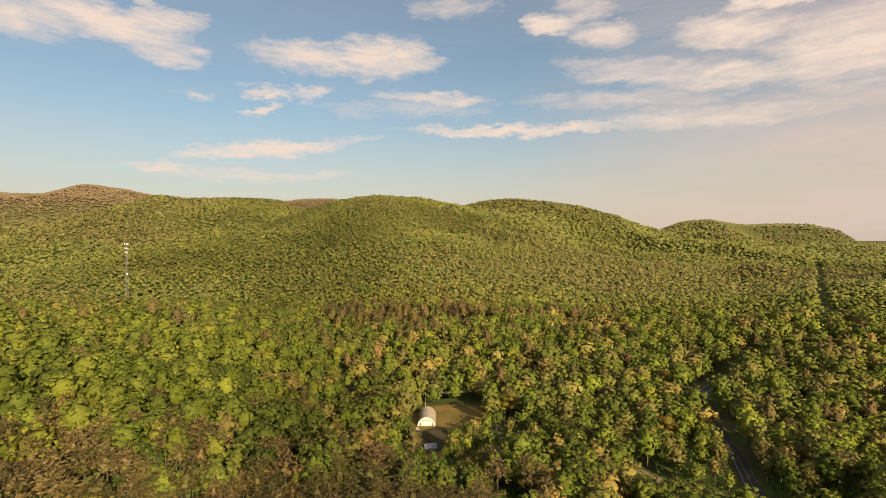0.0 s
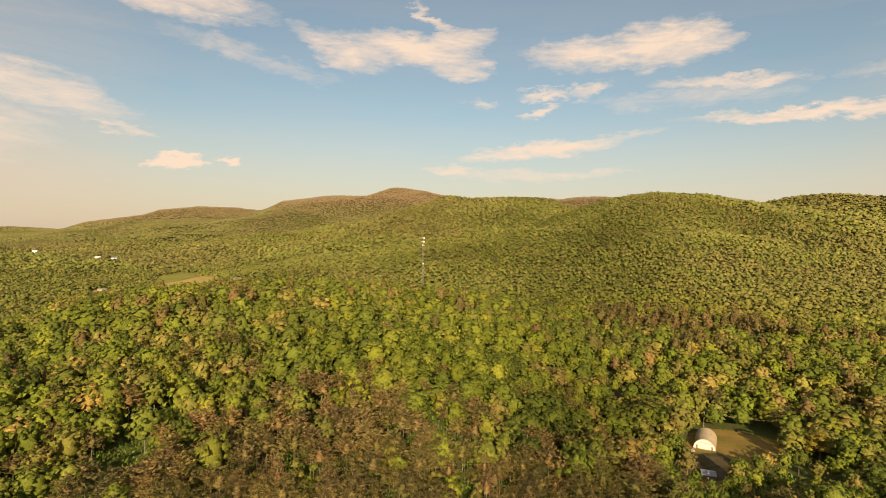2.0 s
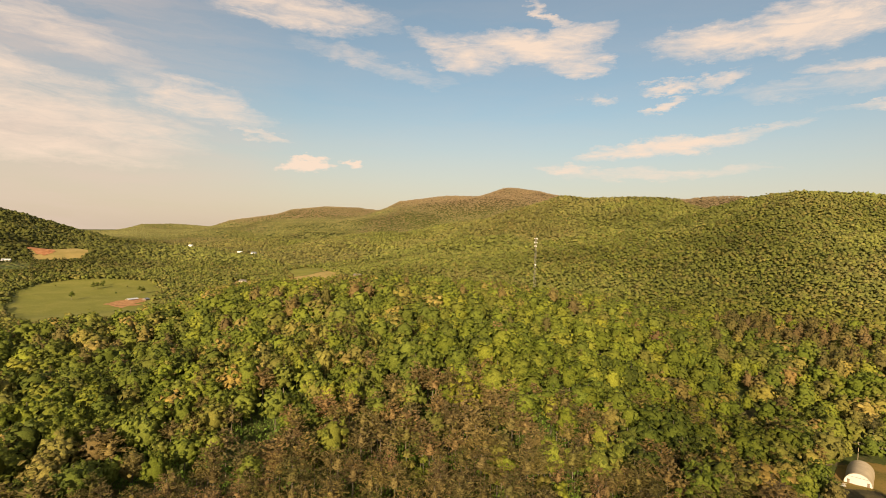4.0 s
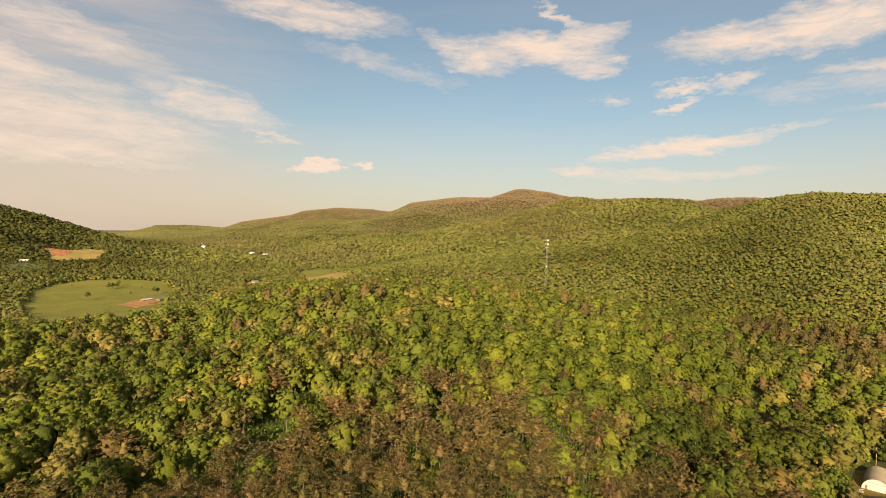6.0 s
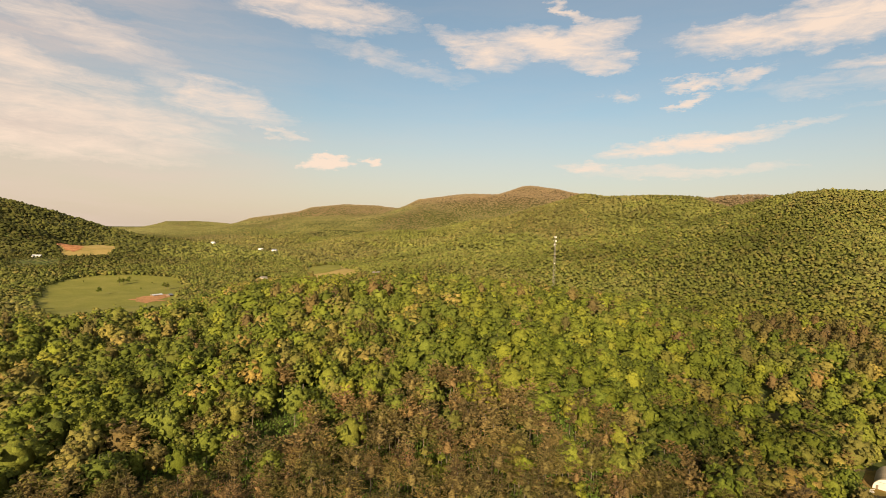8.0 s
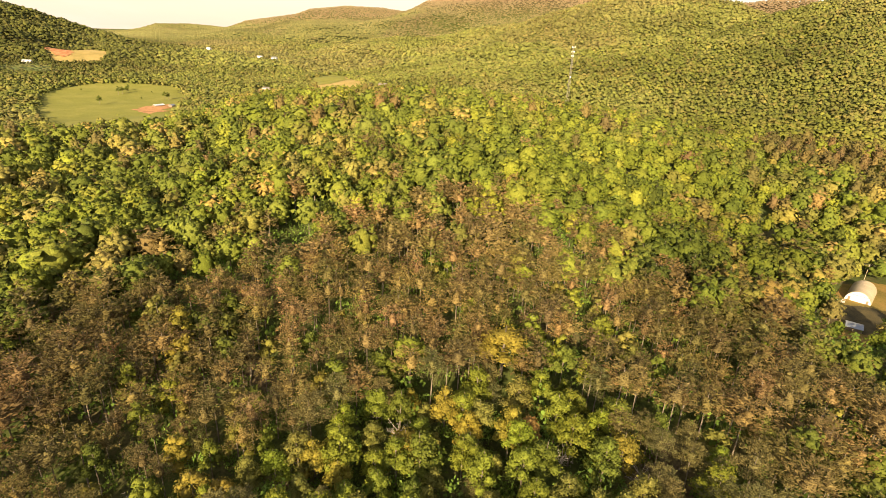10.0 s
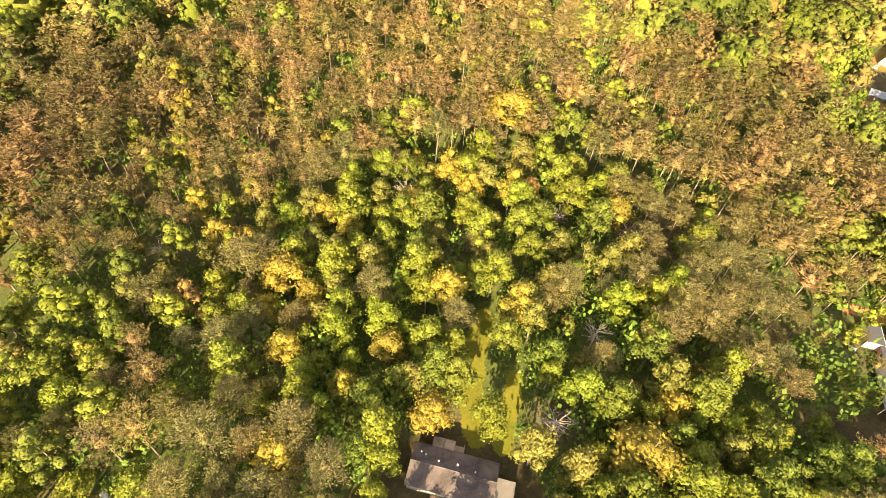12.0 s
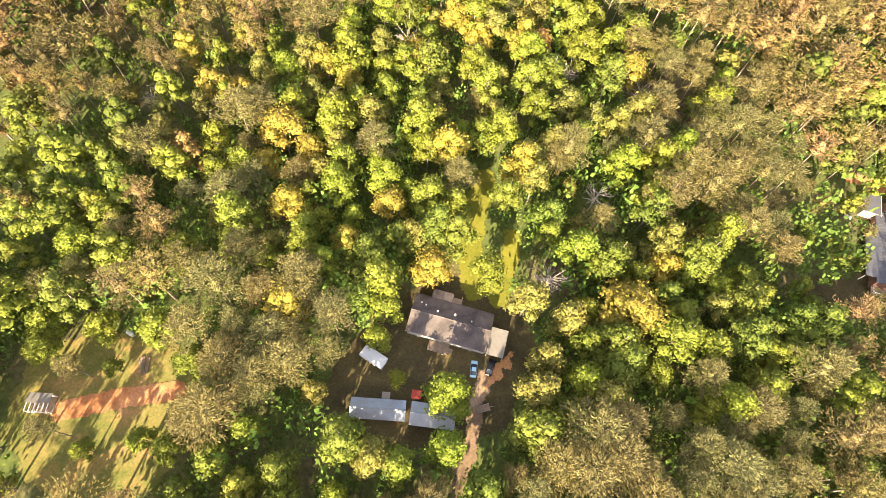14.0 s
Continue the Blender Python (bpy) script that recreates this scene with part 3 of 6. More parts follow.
def clump_mesh(rng, centres, radii, fine=True, squash=0.85):
    """Rounded, uneven boughs: each a small dome with jittered corners. Returns corners and triangles."""
    V, Fc = [], []
    for c, r in zip(centres, radii):
        o = sum(len(v) for v in V)
        a = np.arange(5) * 2 * math.pi / 5 + rng.uniform(0, 6)
        if fine:
            low = np.c_[np.cos(a) * 0.86, np.sin(a) * 0.86, np.full(5, -0.5)]
            mid = np.c_[np.cos(a + 0.63) * 0.9, np.sin(a + 0.63) * 0.9, np.full(5, 0.28)]
            v = np.concatenate([low, mid, [[0, 0, 0.95]]])
            f = [(i, (i + 1) % 5, 5 + i) for i in range(5)] + [((i + 1) % 5, 5 + (i + 1) % 5, 5 + i) for i in range(5)] + [(5 + i, 5 + (i + 1) % 5, 10) for i in range(5)]
        else:
            v = np.concatenate([np.c_[np.cos(a), np.sin(a), np.full(5, -0.35)], [[0, 0, 0.9]]])
            f = [(i, (i + 1) % 5, 5) for i in range(5)]
        v = v * (1 + rng.normal(0, 0.13, v.shape)) * np.array([1, 1, squash]) * r + c
        V.append(v)
        Fc.append(np.array(f) + o)
    return np.concatenate(V), np.concatenate(Fc)


def broadleaf_crown(rng, n, tall, R, size, lumps=11, loose=0.6):
    """Lumps of leaves set on limbs, so the outline is uneven and sky shows between them."""
    m = lumps
    cs, rs = [], []
    for i in range(m):
        a = i * 2.4 + rng.uniform(-0.4, 0.4)
        f = math.sqrt((i + 0.4) / m)
        cs.append((math.cos(a) * R * 0.66 * f, math.sin(a) * R * 0.66 * f, tall * (0.88 - 0.46 * f ** 1.3 + rng.uniform(-0.07, 0.06))))
        rs.append(R * rng.uniform(0.30, 0.46))
    cs, rs = np.array(cs), np.array(rs)
    if lumps < 11:
        rs *= (11 / lumps) ** 0.42
    w = rng.choice(m, n, p=rs ** 2 / (rs ** 2).sum())
    d = on_ball(rng, n)
    c = cs[w] + d * rs[w][:, None] * rng.uniform(0.72, 1.08, (n, 1)) * np.array([1, 1, 0.85])
    return leaf_quads(rng, c, d + np.array([0, 0, 0.25]), size, loose), cs, rs


def pine_crown(rng, n, tall, R, size, lumps=11, loose=0.6):
    """Whorls of branches, each a flat feathery spray of needle tufts that point outwards and droop a little."""
    levels, per = 6, 5
    root, way = [], []
    for l in range(levels):
        f = l / (levels - 1)
        z = tall * (0.63 + 0.34 * f)
        rad = R * (1.12 - 0.66 * f ** 1.6)
        for k in range(per):
            a = 2 * math.pi * k / per + l * 0.62 + rng.uniform(-0.3, 0.3)
            reach = rad * rng.uniform(0.7, 1.2)
            root.append((0, 0, z))
            way.append((math.cos(a) * reach, math.sin(a) * reach, reach * rng.uniform(-0.16, 0.3)))
    root, way = np.array(root), np.array(way)
    length = np.linalg.norm(way, axis=1)
    w = rng.choice(len(way), n, p=length ** 1.4 / (length ** 1.4).sum())
    t = rng.uniform(0.12, 1.0, (n, 1)) ** 0.65
    along = unit(way[w])
    side = unit(np.cross(along, [0, 0, 1.0]))
    c = root[w] + way[w] * t + side * rng.normal(0, 1, (n, 1)) * (0.21 * length[w][:, None] * (1.15 - 0.6 * t)) + rng.normal(0, 0.16, (n, 3))
    axis = unit(along + side * rng.normal(0, 0.55, (n, 1)) + np.array([0, 0, 0.25]) + rng.normal(0, 0.3, (n, 3)))
    nrm = unit(np.cross(axis, np.cross(rng.normal(0, 0.5, (n, 3)) + along * 0.55 + [0, 0, 1.0], axis)))
    s = (size * rng.uniform(0.7, 1.4, n))[:, None]
    b = np.cross(nrm, axis) * s * (0.36 if size < 0.4 else 0.46)
    q = np.stack([c - axis * s, c - b, c + axis * s, c + b], 1)
    k = 4
    f = (np.arange(k) + 0.4) / k
    core = np.c_[rng.normal(0, 0.06 * R, (k, 2)), tall * (0.64 + 0.18 * f)]
    return q.reshape(-1, 3), core, R * (0.36 - 0.18 * f)


def cloud_crown(rng, tall, R, lumps, fat, fine, spiky):
    """A crown of many small rounded leaf masses round a closed core, its outline uneven. Returns corners, triangles and how many belong to the core."""
    half, mid = tall * (0.33 if spiky else 0.37), tall * (0.66 if spiky else 0.58)
    u = unit(rng.normal(0, 1, (7, 3)) + np.array([0, 0, 0.35]))

    def out(d):
        b = np.exp((d @ u.T - 1) * 7).max(1, keepdims=True)
        taper = 1 - (0.45 if spiky else 0.0) * np.clip(d[:, 2:], 0, 1)
        return d * (0.70 + 0.36 * b) * np.c_[R * taper * np.ones((len(d), 2)), half * np.ones(len(d))] + [0, 0, mid]

    V, Fc = [], []
    sides, rings = (6, (-0.75, 0.0, 0.65)) if lumps > 8 else (5, (-0.7, 0.35))
    for i, h in enumerate(rings):
        a = (np.arange(sides) + 0.5 * (i % 2)) * 2 * math.pi / sides
        V.append(np.c_[np.cos(a), np.sin(a), np.zeros(sides)] * math.sqrt(1 - h * h) + [0, 0, h])
    core = out(np.concatenate(V + [np.array([[0, 0, 1.0]])]))
    core = (core - [0, 0, mid]) * 0.84 + [0, 0, mid]
    for r in range(len(rings) - 1):
        for k in range(sides):
            a0, a1, b0, b1 = r * sides + k, r * sides + (k + 1) % sides, (r + 1) * sides + k, (r + 1) * sides + (k + 1) % sides
            Fc += [(a0, a1, b0), (a1, b1, b0)]
    o = (len(rings) - 1) * sides
    Fc += [(o + k, o + (k + 1) % sides, len(rings) * sides) for k in range(sides)]
    # leaf masses, spread evenly over the upper part of the crown
    i = np.arange(lumps)
    z = 1 - (i + 0.5) / lumps * 1.5
    a = i * 2.39996 + rng.uniform(0, 6)
    d = unit(np.c_[np.cos(a) * np.sqrt(1 - z * z), np.sin(a) * np.sqrt(1 - z * z), z] + rng.normal(0, 0.14, (lumps, 3)))
    c = out(d) + rng.normal(0, 0.05 * R, (lumps, 3))
    n = unit(d + np.array([0, 0, 0.3]))
    t = unit(np.cross(n, [0.3, 0.9, 0.2]))
    b = np.cross(n, t)
    V, off = [core], len(core)
    if lumps <= 8:
        V, Fc, off = [], [], 0
    for k in range(lumps):
        rr = fat * R * rng.uniform(0.75, 1.3)
        w = np.arange(5) * 2 * math.pi / 5 + rng.uniform(0, 6)
        levels = ((0.95, -0.35), (0.78, 0.32)) if fine else ((1.0, -0.22),)
        ring = [c[k] + rr * (np.outer(np.cos(w + 0.6 * j), t[k]) * q + np.outer(np.sin(w + 0.6 * j), b[k]) * q + n[k] * h) for j, (q, h) in enumerate(levels)]
        v = np.concatenate(ring + [(c[k] + n[k] * rr * 0.9)[None]])
        v = v + rng.normal(0, 0.13 * rr, v.shape)
        top = len(v) - 1
        m = top - 5
        f = [(m + i, m + (i + 1) % 5, top) for i in range(5)]
        if fine:
            f += [(i, (i + 1) % 5, 5 + i) for i in range(5)] + [((i + 1) % 5, 5 + (i + 1) % 5, 5 + i) for i in range(5)]
        V.append(v)
        Fc += [(x + off, y + off, q + off) for x, y, q in f]
        off += len(v)
    return np.concatenate(V), np.array(Fc), c, n


def tube(pts, radii, sides):
    """A tapered limb along pts."""
    pts = np.asarray(pts, float)
    V, Fc = [], []
    for i, p in enumerate(pts):
        d = unit(pts[min(i + 1, len(pts) - 1)] - pts[max(i - 1, 0)])
        u = unit(np.cross(d, [0.31, 0.95, 0.1]))
        v = np.cross(d, u)
        for k in range(sides):
            a = 2 * math.pi * k / sides
            V.append(p + (u * math.cos(a) + v * math.sin(a)) * radii[i])
    for i in range(len(pts) - 1):
        for k in range(sides):
            Fc.append((i * sides + k, i * sides + (k + 1) % sides, (i + 1) * sides + (k + 1) % sides, (i + 1) * sides + k))
    return np.array(V), np.array(Fc)


def tubes(list_of):
    V, Fc, o = [], [], 0
    for v, f in list_of:
        V.append(v)
        Fc.append(f + o)
        o += len(v)
    return np.concatenate(V), np.concatenate(Fc)


def trunk_parts(rng, tall, girth, targets, limbs):
    lean = rng.normal(0, 0.25, 2)
    spine = [(0, 0, -0.6), (lean[0] * 0.3, lean[1] * 0.3, tall * 0.3), (lean[0] * 0.6, lean[1] * 0.8, tall * 0.6), (lean[0], lean[1], tall * 0.92)]
    out = [tube(spine, [girth * 1.25, girth * 0.85, girth * 0.6, girth * 0.15], 6)]
    pick = targets[rng.permutation(len(targets))[:limbs]]
    for e in pick:
        z0 = max(tall * 0.3, e[2] - tall * 0.12)
        s = np.array([lean[0] * 0.5, lean[1] * 0.5, z0])
        out.append(tube([s, s * 0.45 + e * 0.55 + [0, 0, -0.2], e], [girth * 0.4, girth * 0.25, girth * 0.08], 4))
    return tubes(out)


GREEN = (0.112, 0.138, 0.024)
LIME = (0.154, 0.18, 0.025)
PALE = (0.235, 0.192, 0.034)
OLIVE = (0.16, 0.152, 0.038)
PINE = (0.204, 0.153, 0.062)
DARK = (0.118, 0.178, 0.032)
RUST = (0.30, 0.185, 0.065)
MEAN = (0.15, 0.158, 0.026)

SPECIES = {  # kind: (colour, crown builder, height, crown radius)
    "green": (GREEN, broadleaf_crown, 17, 4.6),
    "lime": (LIME, broadleaf_crown, 17, 4.4),
    "pale": (PALE, broadleaf_crown, 17, 4.9),
    "olive": (OLIVE, broadleaf_crown, 16, 4.2),
    "pine": (PINE, pine_crown, 18, 4.1),
    "rust": (RUST, broadleaf_crown, 16, 4.0),
}
KINDS = list(SPECIES)


def pick_kind(x, y, rnd):
    """Which kind grows where: stands of pine, mixed hardwood, and light green slopes."""
    r = np.hypot(x, y)
    az = np.degrees(np.arctan2(-x, y))
    pine = fbm(x, y, 55, 21, 3) - 0.5
    for cx, cy, rr, amt in PINE_STANDS:
        pine = pine + amt * np.exp(-((x - cx) ** 2 + (y - cy) ** 2) / rr ** 2)
    pine = pine - 0.33 * smooth01(230, 400, r)
    pine = pine - 0.18 * smooth01(170, 240, r) * (1 - smooth01(5, 20, az))
    for cx, cy, rr in LEAFY_SPOTS:
        pine = pine - 0.3 * np.exp(-((x - cx) ** 2 + (y - cy) ** 2) / rr ** 2)
    chance = np.clip(pine * 2.2 + 0.30 + 0.1 * (1 - smooth01(95, 125, r)), 0.06, 0.86)
    # the hill beyond the pines is clothed in hardwoods
    edge = r + 70 * (fbm(x, y, 45, 17, 3) - 0.5) - (256 - 34 * smooth01(45, 70, az))
    hard = smooth01(-14, 14, edge) * smooth01(4, 14, az)
    chance = chance * (1 - hard) + 0.06 * hard
    belt = smooth01(140, 175, r) * (1 - hard) * smooth01(16, 24, az) * (1 - smooth01(66, 76, az))
    chance = np.maximum(chance, 0.72 * belt * smooth01(0.38, 0.50, fbm(x, y, 30, 19, 3)))
    for cx, cy, rx, ry, amt in FAR_PINES:
        q = np.hypot((x - cx) / rx, (y - cy) / ry) + 0.9 * (fbm(x, y, 50, 23, 3) - 0.5)
        chance = np.maximum(chance, amt * (1 - smooth01(0.8, 1.15, q)))
    # Hot spot opposite the sun, put in as brighter lime trees
    hot_spot = 1 - smooth01(0.7, 1.25, np.hypot((x + 158) / 88, (y - 310) / 125) + 0.8 * (fbm(x, y, 60, 29, 3) - 0.5))
    fresh = fbm(x, y, 90, 33, 3) - 0.5 + 0.5 * hot_spot
    tan = fbm(x, y, 70, 55, 3) + 0.2 * (1 - smooth01(2, 16, az)) * smooth01(180, 240, r) + 0.12 * smooth01(50, 62, az) * smooth01(220, 260, r) - 0.3 * hot_spot
    k = np.where(rnd < 0.28 + fresh * 0.9, 1, 0)
    k = np.where((rnd > 0.80 - 0.3 * np.clip(tan - 0.5, 0, 0.3)) & (tan > 0.47 + 0.06 * (r < 200)), 2, k)
    k = np.where((rnd > 0.62 - 0.1 * (r < 200)) & (rnd <= 0.77) & (hot_spot < 0.5), 3, k)
    k = np.where((rnd > 0.994), 5, k)
    k = np.where(((k == 2) | (k == 5)) & (r > 150) & (r < 270) & (az > 44) & (az < 62), 0, k)
    u = (rnd * 7919.0) % 1.0
    k = np.where(u < chance, 4, k)
    return k


PINE_STANDS = [(-150, 48, 32, 0.3), (-160, 115, 42, 0.35), (-160, 170, 36, 0.3), (-110, 165, 42, 0.35), (-125, 108, 30, 0.2), (-184, 35, 30, 0.2), (-128, 2, 30, 0.3),
               (-20, 140, 30, 0.35), (-15, 175, 35, 0.3), (-55, 165, 30, 0.3), (8, 120, 20, 0.25), (0, 50, 14, 0.2), (45, 64, 20, 0.2), (-420, 580, 60, 0.5), (-440, 600, 70, 0.4), (-100, 640, 60, 0.45),
               (-46, 500, 40, 0.4), (176, 617, 50, 0.3), (-30, -10, 18, 0.15), (42, 46, 22, 0.3), (22, 34, 15, 0.25), (58, 78, 20, 0.2), (18, 40, 15, 0.35), (32, 54, 17, 0.3), (42, 70, 18, 0.35), (10, 25, 9, 0.3), (-34, -6, 13, 0.3), (-48, 8, 13, 0.25)]
FAR_PINES = [(-545, 748, 85, 42, 0.85), (-95, 625, 62, 85, 0.85), (10, 622, 75, 45, 0.75), (-28, 520, 22, 40, 0.8), (-181, 600, 35, 22, 0.6), (75, 610, 45, 30, 0.6), (230, 712, 70, 26, 0.7), (-420, 640, 90, 50, 0.7), (176, 617, 40, 30, 0.5)]
LEAFY_SPOTS = [(-46, 20, 18), (6, 34, 14), (-4, 52, 14), (-50, 40, 14), (12, 60, 16), (-20, -12, 16), (-110, 30, 20), (-70, 85, 32), (-90, 55, 28), (-60, 58, 20), (-35, 30, 20), (5, 70, 22), (-95, -15, 22)]


def scatter(r0, r1, a0, a1, step, seed):
    """Jittered places on the plan between two rings and two bearings."""
    n = int(2 * r1 / step) + 2
    i, j = np.meshgrid(np.arange(n), np.arange(n))
    i, j = i.ravel(), j.ravel()
    loose = 0.75 if r0 < 600 else 1.05
    x = -r1 + (i + 0.5 * (j % 2) + loose * (hash2(i, j, seed) - 0.5)) * step
    y = -r1 + (j + loose * (hash2(i, j, seed + 1) - 0.5)) * step
    if r0 > 600:
        x, y = x * 0.88 - y * 0.475, x * 0.475 + y * 0.88
    r = np.hypot(x, y)
    az = np.degrees(np.arctan2(-x, y))
    ok = (r >= r0) & (r < r1) & (az > a0) & (az < a1)
    x, y, i, j = x[ok], y[ok], i[ok], j[ok]
    ok = ~cleared(x, y)
    return x[ok], y[ok], hash2(i, j, seed + 2)[ok], hash2(i, j, seed + 3)[ok]


def slopes_in_view():
    """Table of bearing and distance: which slopes the camera sees, and which a crest hides from it."""
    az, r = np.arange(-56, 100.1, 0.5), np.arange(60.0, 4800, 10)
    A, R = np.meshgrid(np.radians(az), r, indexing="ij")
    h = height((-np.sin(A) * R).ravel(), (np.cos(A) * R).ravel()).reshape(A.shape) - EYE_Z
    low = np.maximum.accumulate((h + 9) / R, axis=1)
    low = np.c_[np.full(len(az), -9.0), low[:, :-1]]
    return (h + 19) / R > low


IN_VIEW = slopes_in_view()


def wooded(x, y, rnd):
    """Full woods on the slopes the camera sees, sparse ones hidden behind the crests."""
    i = np.clip(np.round((np.degrees(np.arctan2(-x, y)) + 56) * 2).astype(int), 0, IN_VIEW.shape[0] - 1)
    j = np.clip(np.round((np.hypot(x, y) - 60) / 10).astype(int), 0, IN_VIEW.shape[1] - 1)
    return IN_VIEW[i, j] | ((rnd * 613.7) % 1 < 0.14)


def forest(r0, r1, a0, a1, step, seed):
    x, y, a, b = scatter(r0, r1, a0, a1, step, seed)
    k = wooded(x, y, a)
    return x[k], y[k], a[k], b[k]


def spread_out(q, sc, wide, a, x, y, z):
    """Copies of the corners q, one set for each tree."""
    ca, sa = np.cos(a), np.sin(a)
    X = (ca[:, None] * q[:, 0] - sa[:, None] * q[:, 1]) * wide[:, None] + x[:, None]
    Y = (sa[:, None] * q[:, 0] + ca[:, None] * q[:, 1]) * wide[:, None] + y[:, None]
    Z = q[:, 2] * sc[:, None] + z[:, None]
    return np.stack([X, Y, Z], -1).reshape(-1, 3)


def joined(name, parts, mat, parent, smooth=False):
    V, Fc, T, off = [], [], [], 0
    for v, f, t in parts:
        V.append(v)
        Fc.append(f + off)
        T.append(t)
        off += len(v)
    o = new(name, mesh_np(name, np.concatenate(V), np.concatenate(Fc), mat, np.concatenate(T), smooth=smooth))
    o.parent = parent
    return o


def many(f, count, n):
    return (f[None] + (np.arange(count) * n)[:, None, None]).reshape(-1, f.shape[1])


def grown(name, label, x, y, rnd, rnd2, leaves, size, lumps, trunks, seed, scale=1.0, fine=True, even=0.0, variants=6, widen=1.0, loose=0.6, light_gain=1.0, cloud=None, sunk=3.5):
    """Many trees joined into one sheet of woodland, each with its own crown, tint, turn and size."""
    rng = np.random.default_rng(seed)
    kind = pick_kind(x, y, rnd)
    z = height(x, y)
    L, C, B = [], [], []
    for k, kn in enumerate(KINDS):
        massed = cloud and not (k == 4 and trunks)
        col, make, tall, R = SPECIES[kn]
        if massed and kn in ("pale", "rust"):
            col = (0.218, 0.182, 0.05) if kn == "pale" else (0.2, 0.145, 0.05)
        for v in range(variants):
            sel = np.nonzero((kind == k) & ((rnd2 * 997).astype(int) % variants == v))[0]
            if massed:
                cv, cf, cs, rs = cloud_crown(rng, tall, R * (0.8 if k == 4 else 1.0), *cloud, k == 4)
                if leaves:
                    w = rng.integers(0, len(cs), leaves)
                    d = unit(rs[w] + rng.normal(0, 0.55, (leaves, 3)))
                    q = leaf_quads(rng, cs[w] + d * R * cloud[1] * rng.uniform(0.75, 1.2, (leaves, 1)), d, size, loose)
            else:
                q, cs, rs = make(rng, int(max(leaves, 8) * (2.6 if k == 4 else 1.0)), tall, R, size * (0.8 if k == 4 else 1.0), lumps, loose)
            if not len(sel):
                continue
            if massed:
                pass
            elif not fine:
                cs, rs = np.array([[0, 0, tall * 0.36]]), np.array([R * 1.1])
            xs, ys, zs = x[sel], y[sel], z[sel] - (sunk if cloud and not trunks else 0.0)
            u = (rnd2[sel] * 131) % 1
            flat = 0.45 if cloud and not leaves else 1.0
            sc = (1 + flat * (0.38 * u - 0.2)) * scale * lowered(xs, ys) * (1 + flat * 0.4 * (fbm(xs, ys, 42, 91, 3) - 0.5))
            wide = sc * widen * (0.78 + 0.38 * ((rnd2[sel] * 53) % 1))
            a = rnd2[sel] * 40.0
            g = np.stack([(rnd[sel] * 311) % 1, (rnd[sel] * 517) % 1, (rnd[sel] * 733) % 1], 1)
            # More light put into the leaf colour, by one gain per stand
            c = np.array(col) * light_gain * (0.66 + 0.58 * g[:, :1]) * (0.9 + 0.2 * g)
            zone = fbm(xs, ys, 240, 71, 4)[:, None]
            dry = np.maximum(smooth01(0.50, 0.64, fbm(xs, ys, 330, 83, 4)), smooth01(130, 260, zs) * smooth01(0.3, 0.6, fbm(xs, ys, 150, 87, 4)))[:, None]
            mean = np.array(MEAN) * (0.3 + 1.4 * zone)
            mean = mean + (np.array((0.165, 0.133, 0.034)) - mean) * 0.55 * dry
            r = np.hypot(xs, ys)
            # Haze put into the tint: bluer past 650 m, paler past 1200 m
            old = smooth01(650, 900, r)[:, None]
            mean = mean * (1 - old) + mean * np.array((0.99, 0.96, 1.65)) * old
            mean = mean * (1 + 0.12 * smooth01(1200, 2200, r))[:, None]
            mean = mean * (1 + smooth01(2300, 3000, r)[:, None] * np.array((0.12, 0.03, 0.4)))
            # Leafless brown crests; past 3700 m the same brown stands in for haze
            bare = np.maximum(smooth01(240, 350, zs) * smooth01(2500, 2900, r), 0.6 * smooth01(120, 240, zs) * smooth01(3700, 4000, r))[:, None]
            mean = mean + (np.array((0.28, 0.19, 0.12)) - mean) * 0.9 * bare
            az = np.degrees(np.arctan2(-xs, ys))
            # Shade put into the tint: near slopes and far left hill, by bearing
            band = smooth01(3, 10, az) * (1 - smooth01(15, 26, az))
            painted_shade = (1 - 0.24 * smooth01(58, 72, az) * smooth01(95, 125, r) * (1 - smooth01(190, 230, r)) - 0.4 * band * smooth01(150, 250, r) * (1 - 0.7 * smooth01(340, 480, r)) - 0.42 * smooth01(66, 74, az) * smooth01(1250, 1450, r) * (1 - smooth01(2600, 2900, r)))[:, None]
            mean, c = mean * painted_shade, c * painted_shade
            if k == 4 and not trunks:
                c = c * 0.75
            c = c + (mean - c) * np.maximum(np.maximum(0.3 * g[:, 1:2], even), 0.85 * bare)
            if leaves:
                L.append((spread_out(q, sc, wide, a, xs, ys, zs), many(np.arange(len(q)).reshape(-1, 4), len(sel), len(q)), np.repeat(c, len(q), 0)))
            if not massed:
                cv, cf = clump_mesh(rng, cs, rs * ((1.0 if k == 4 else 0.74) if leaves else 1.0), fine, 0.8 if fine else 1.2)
            # Inner boughs darkened in colour, pine most, as shade within the crown
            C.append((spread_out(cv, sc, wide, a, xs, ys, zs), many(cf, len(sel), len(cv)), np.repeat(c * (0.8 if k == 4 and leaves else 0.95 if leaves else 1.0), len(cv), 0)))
            if trunks:
                tv, tf = tube([(0, 0, -0.5), (0.1, 0, tall * 0.45), (0, 0.1, tall * 0.88)], [0.24, 0.16, 0.05], 4)
                B.append((spread_out(tv, sc, sc, a, xs, ys, zs), many(tf, len(sel), len(tv)), np.repeat(c, len(tv), 0)))
    wood = new(name, None)
    tagged(wood, label, "woodland", kind="stuff")
    if L:
        joined("foliage", L, LEAF, wood)
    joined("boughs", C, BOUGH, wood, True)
    if trunks:
        joined("trunks", B, BARK, wood)
    return wood


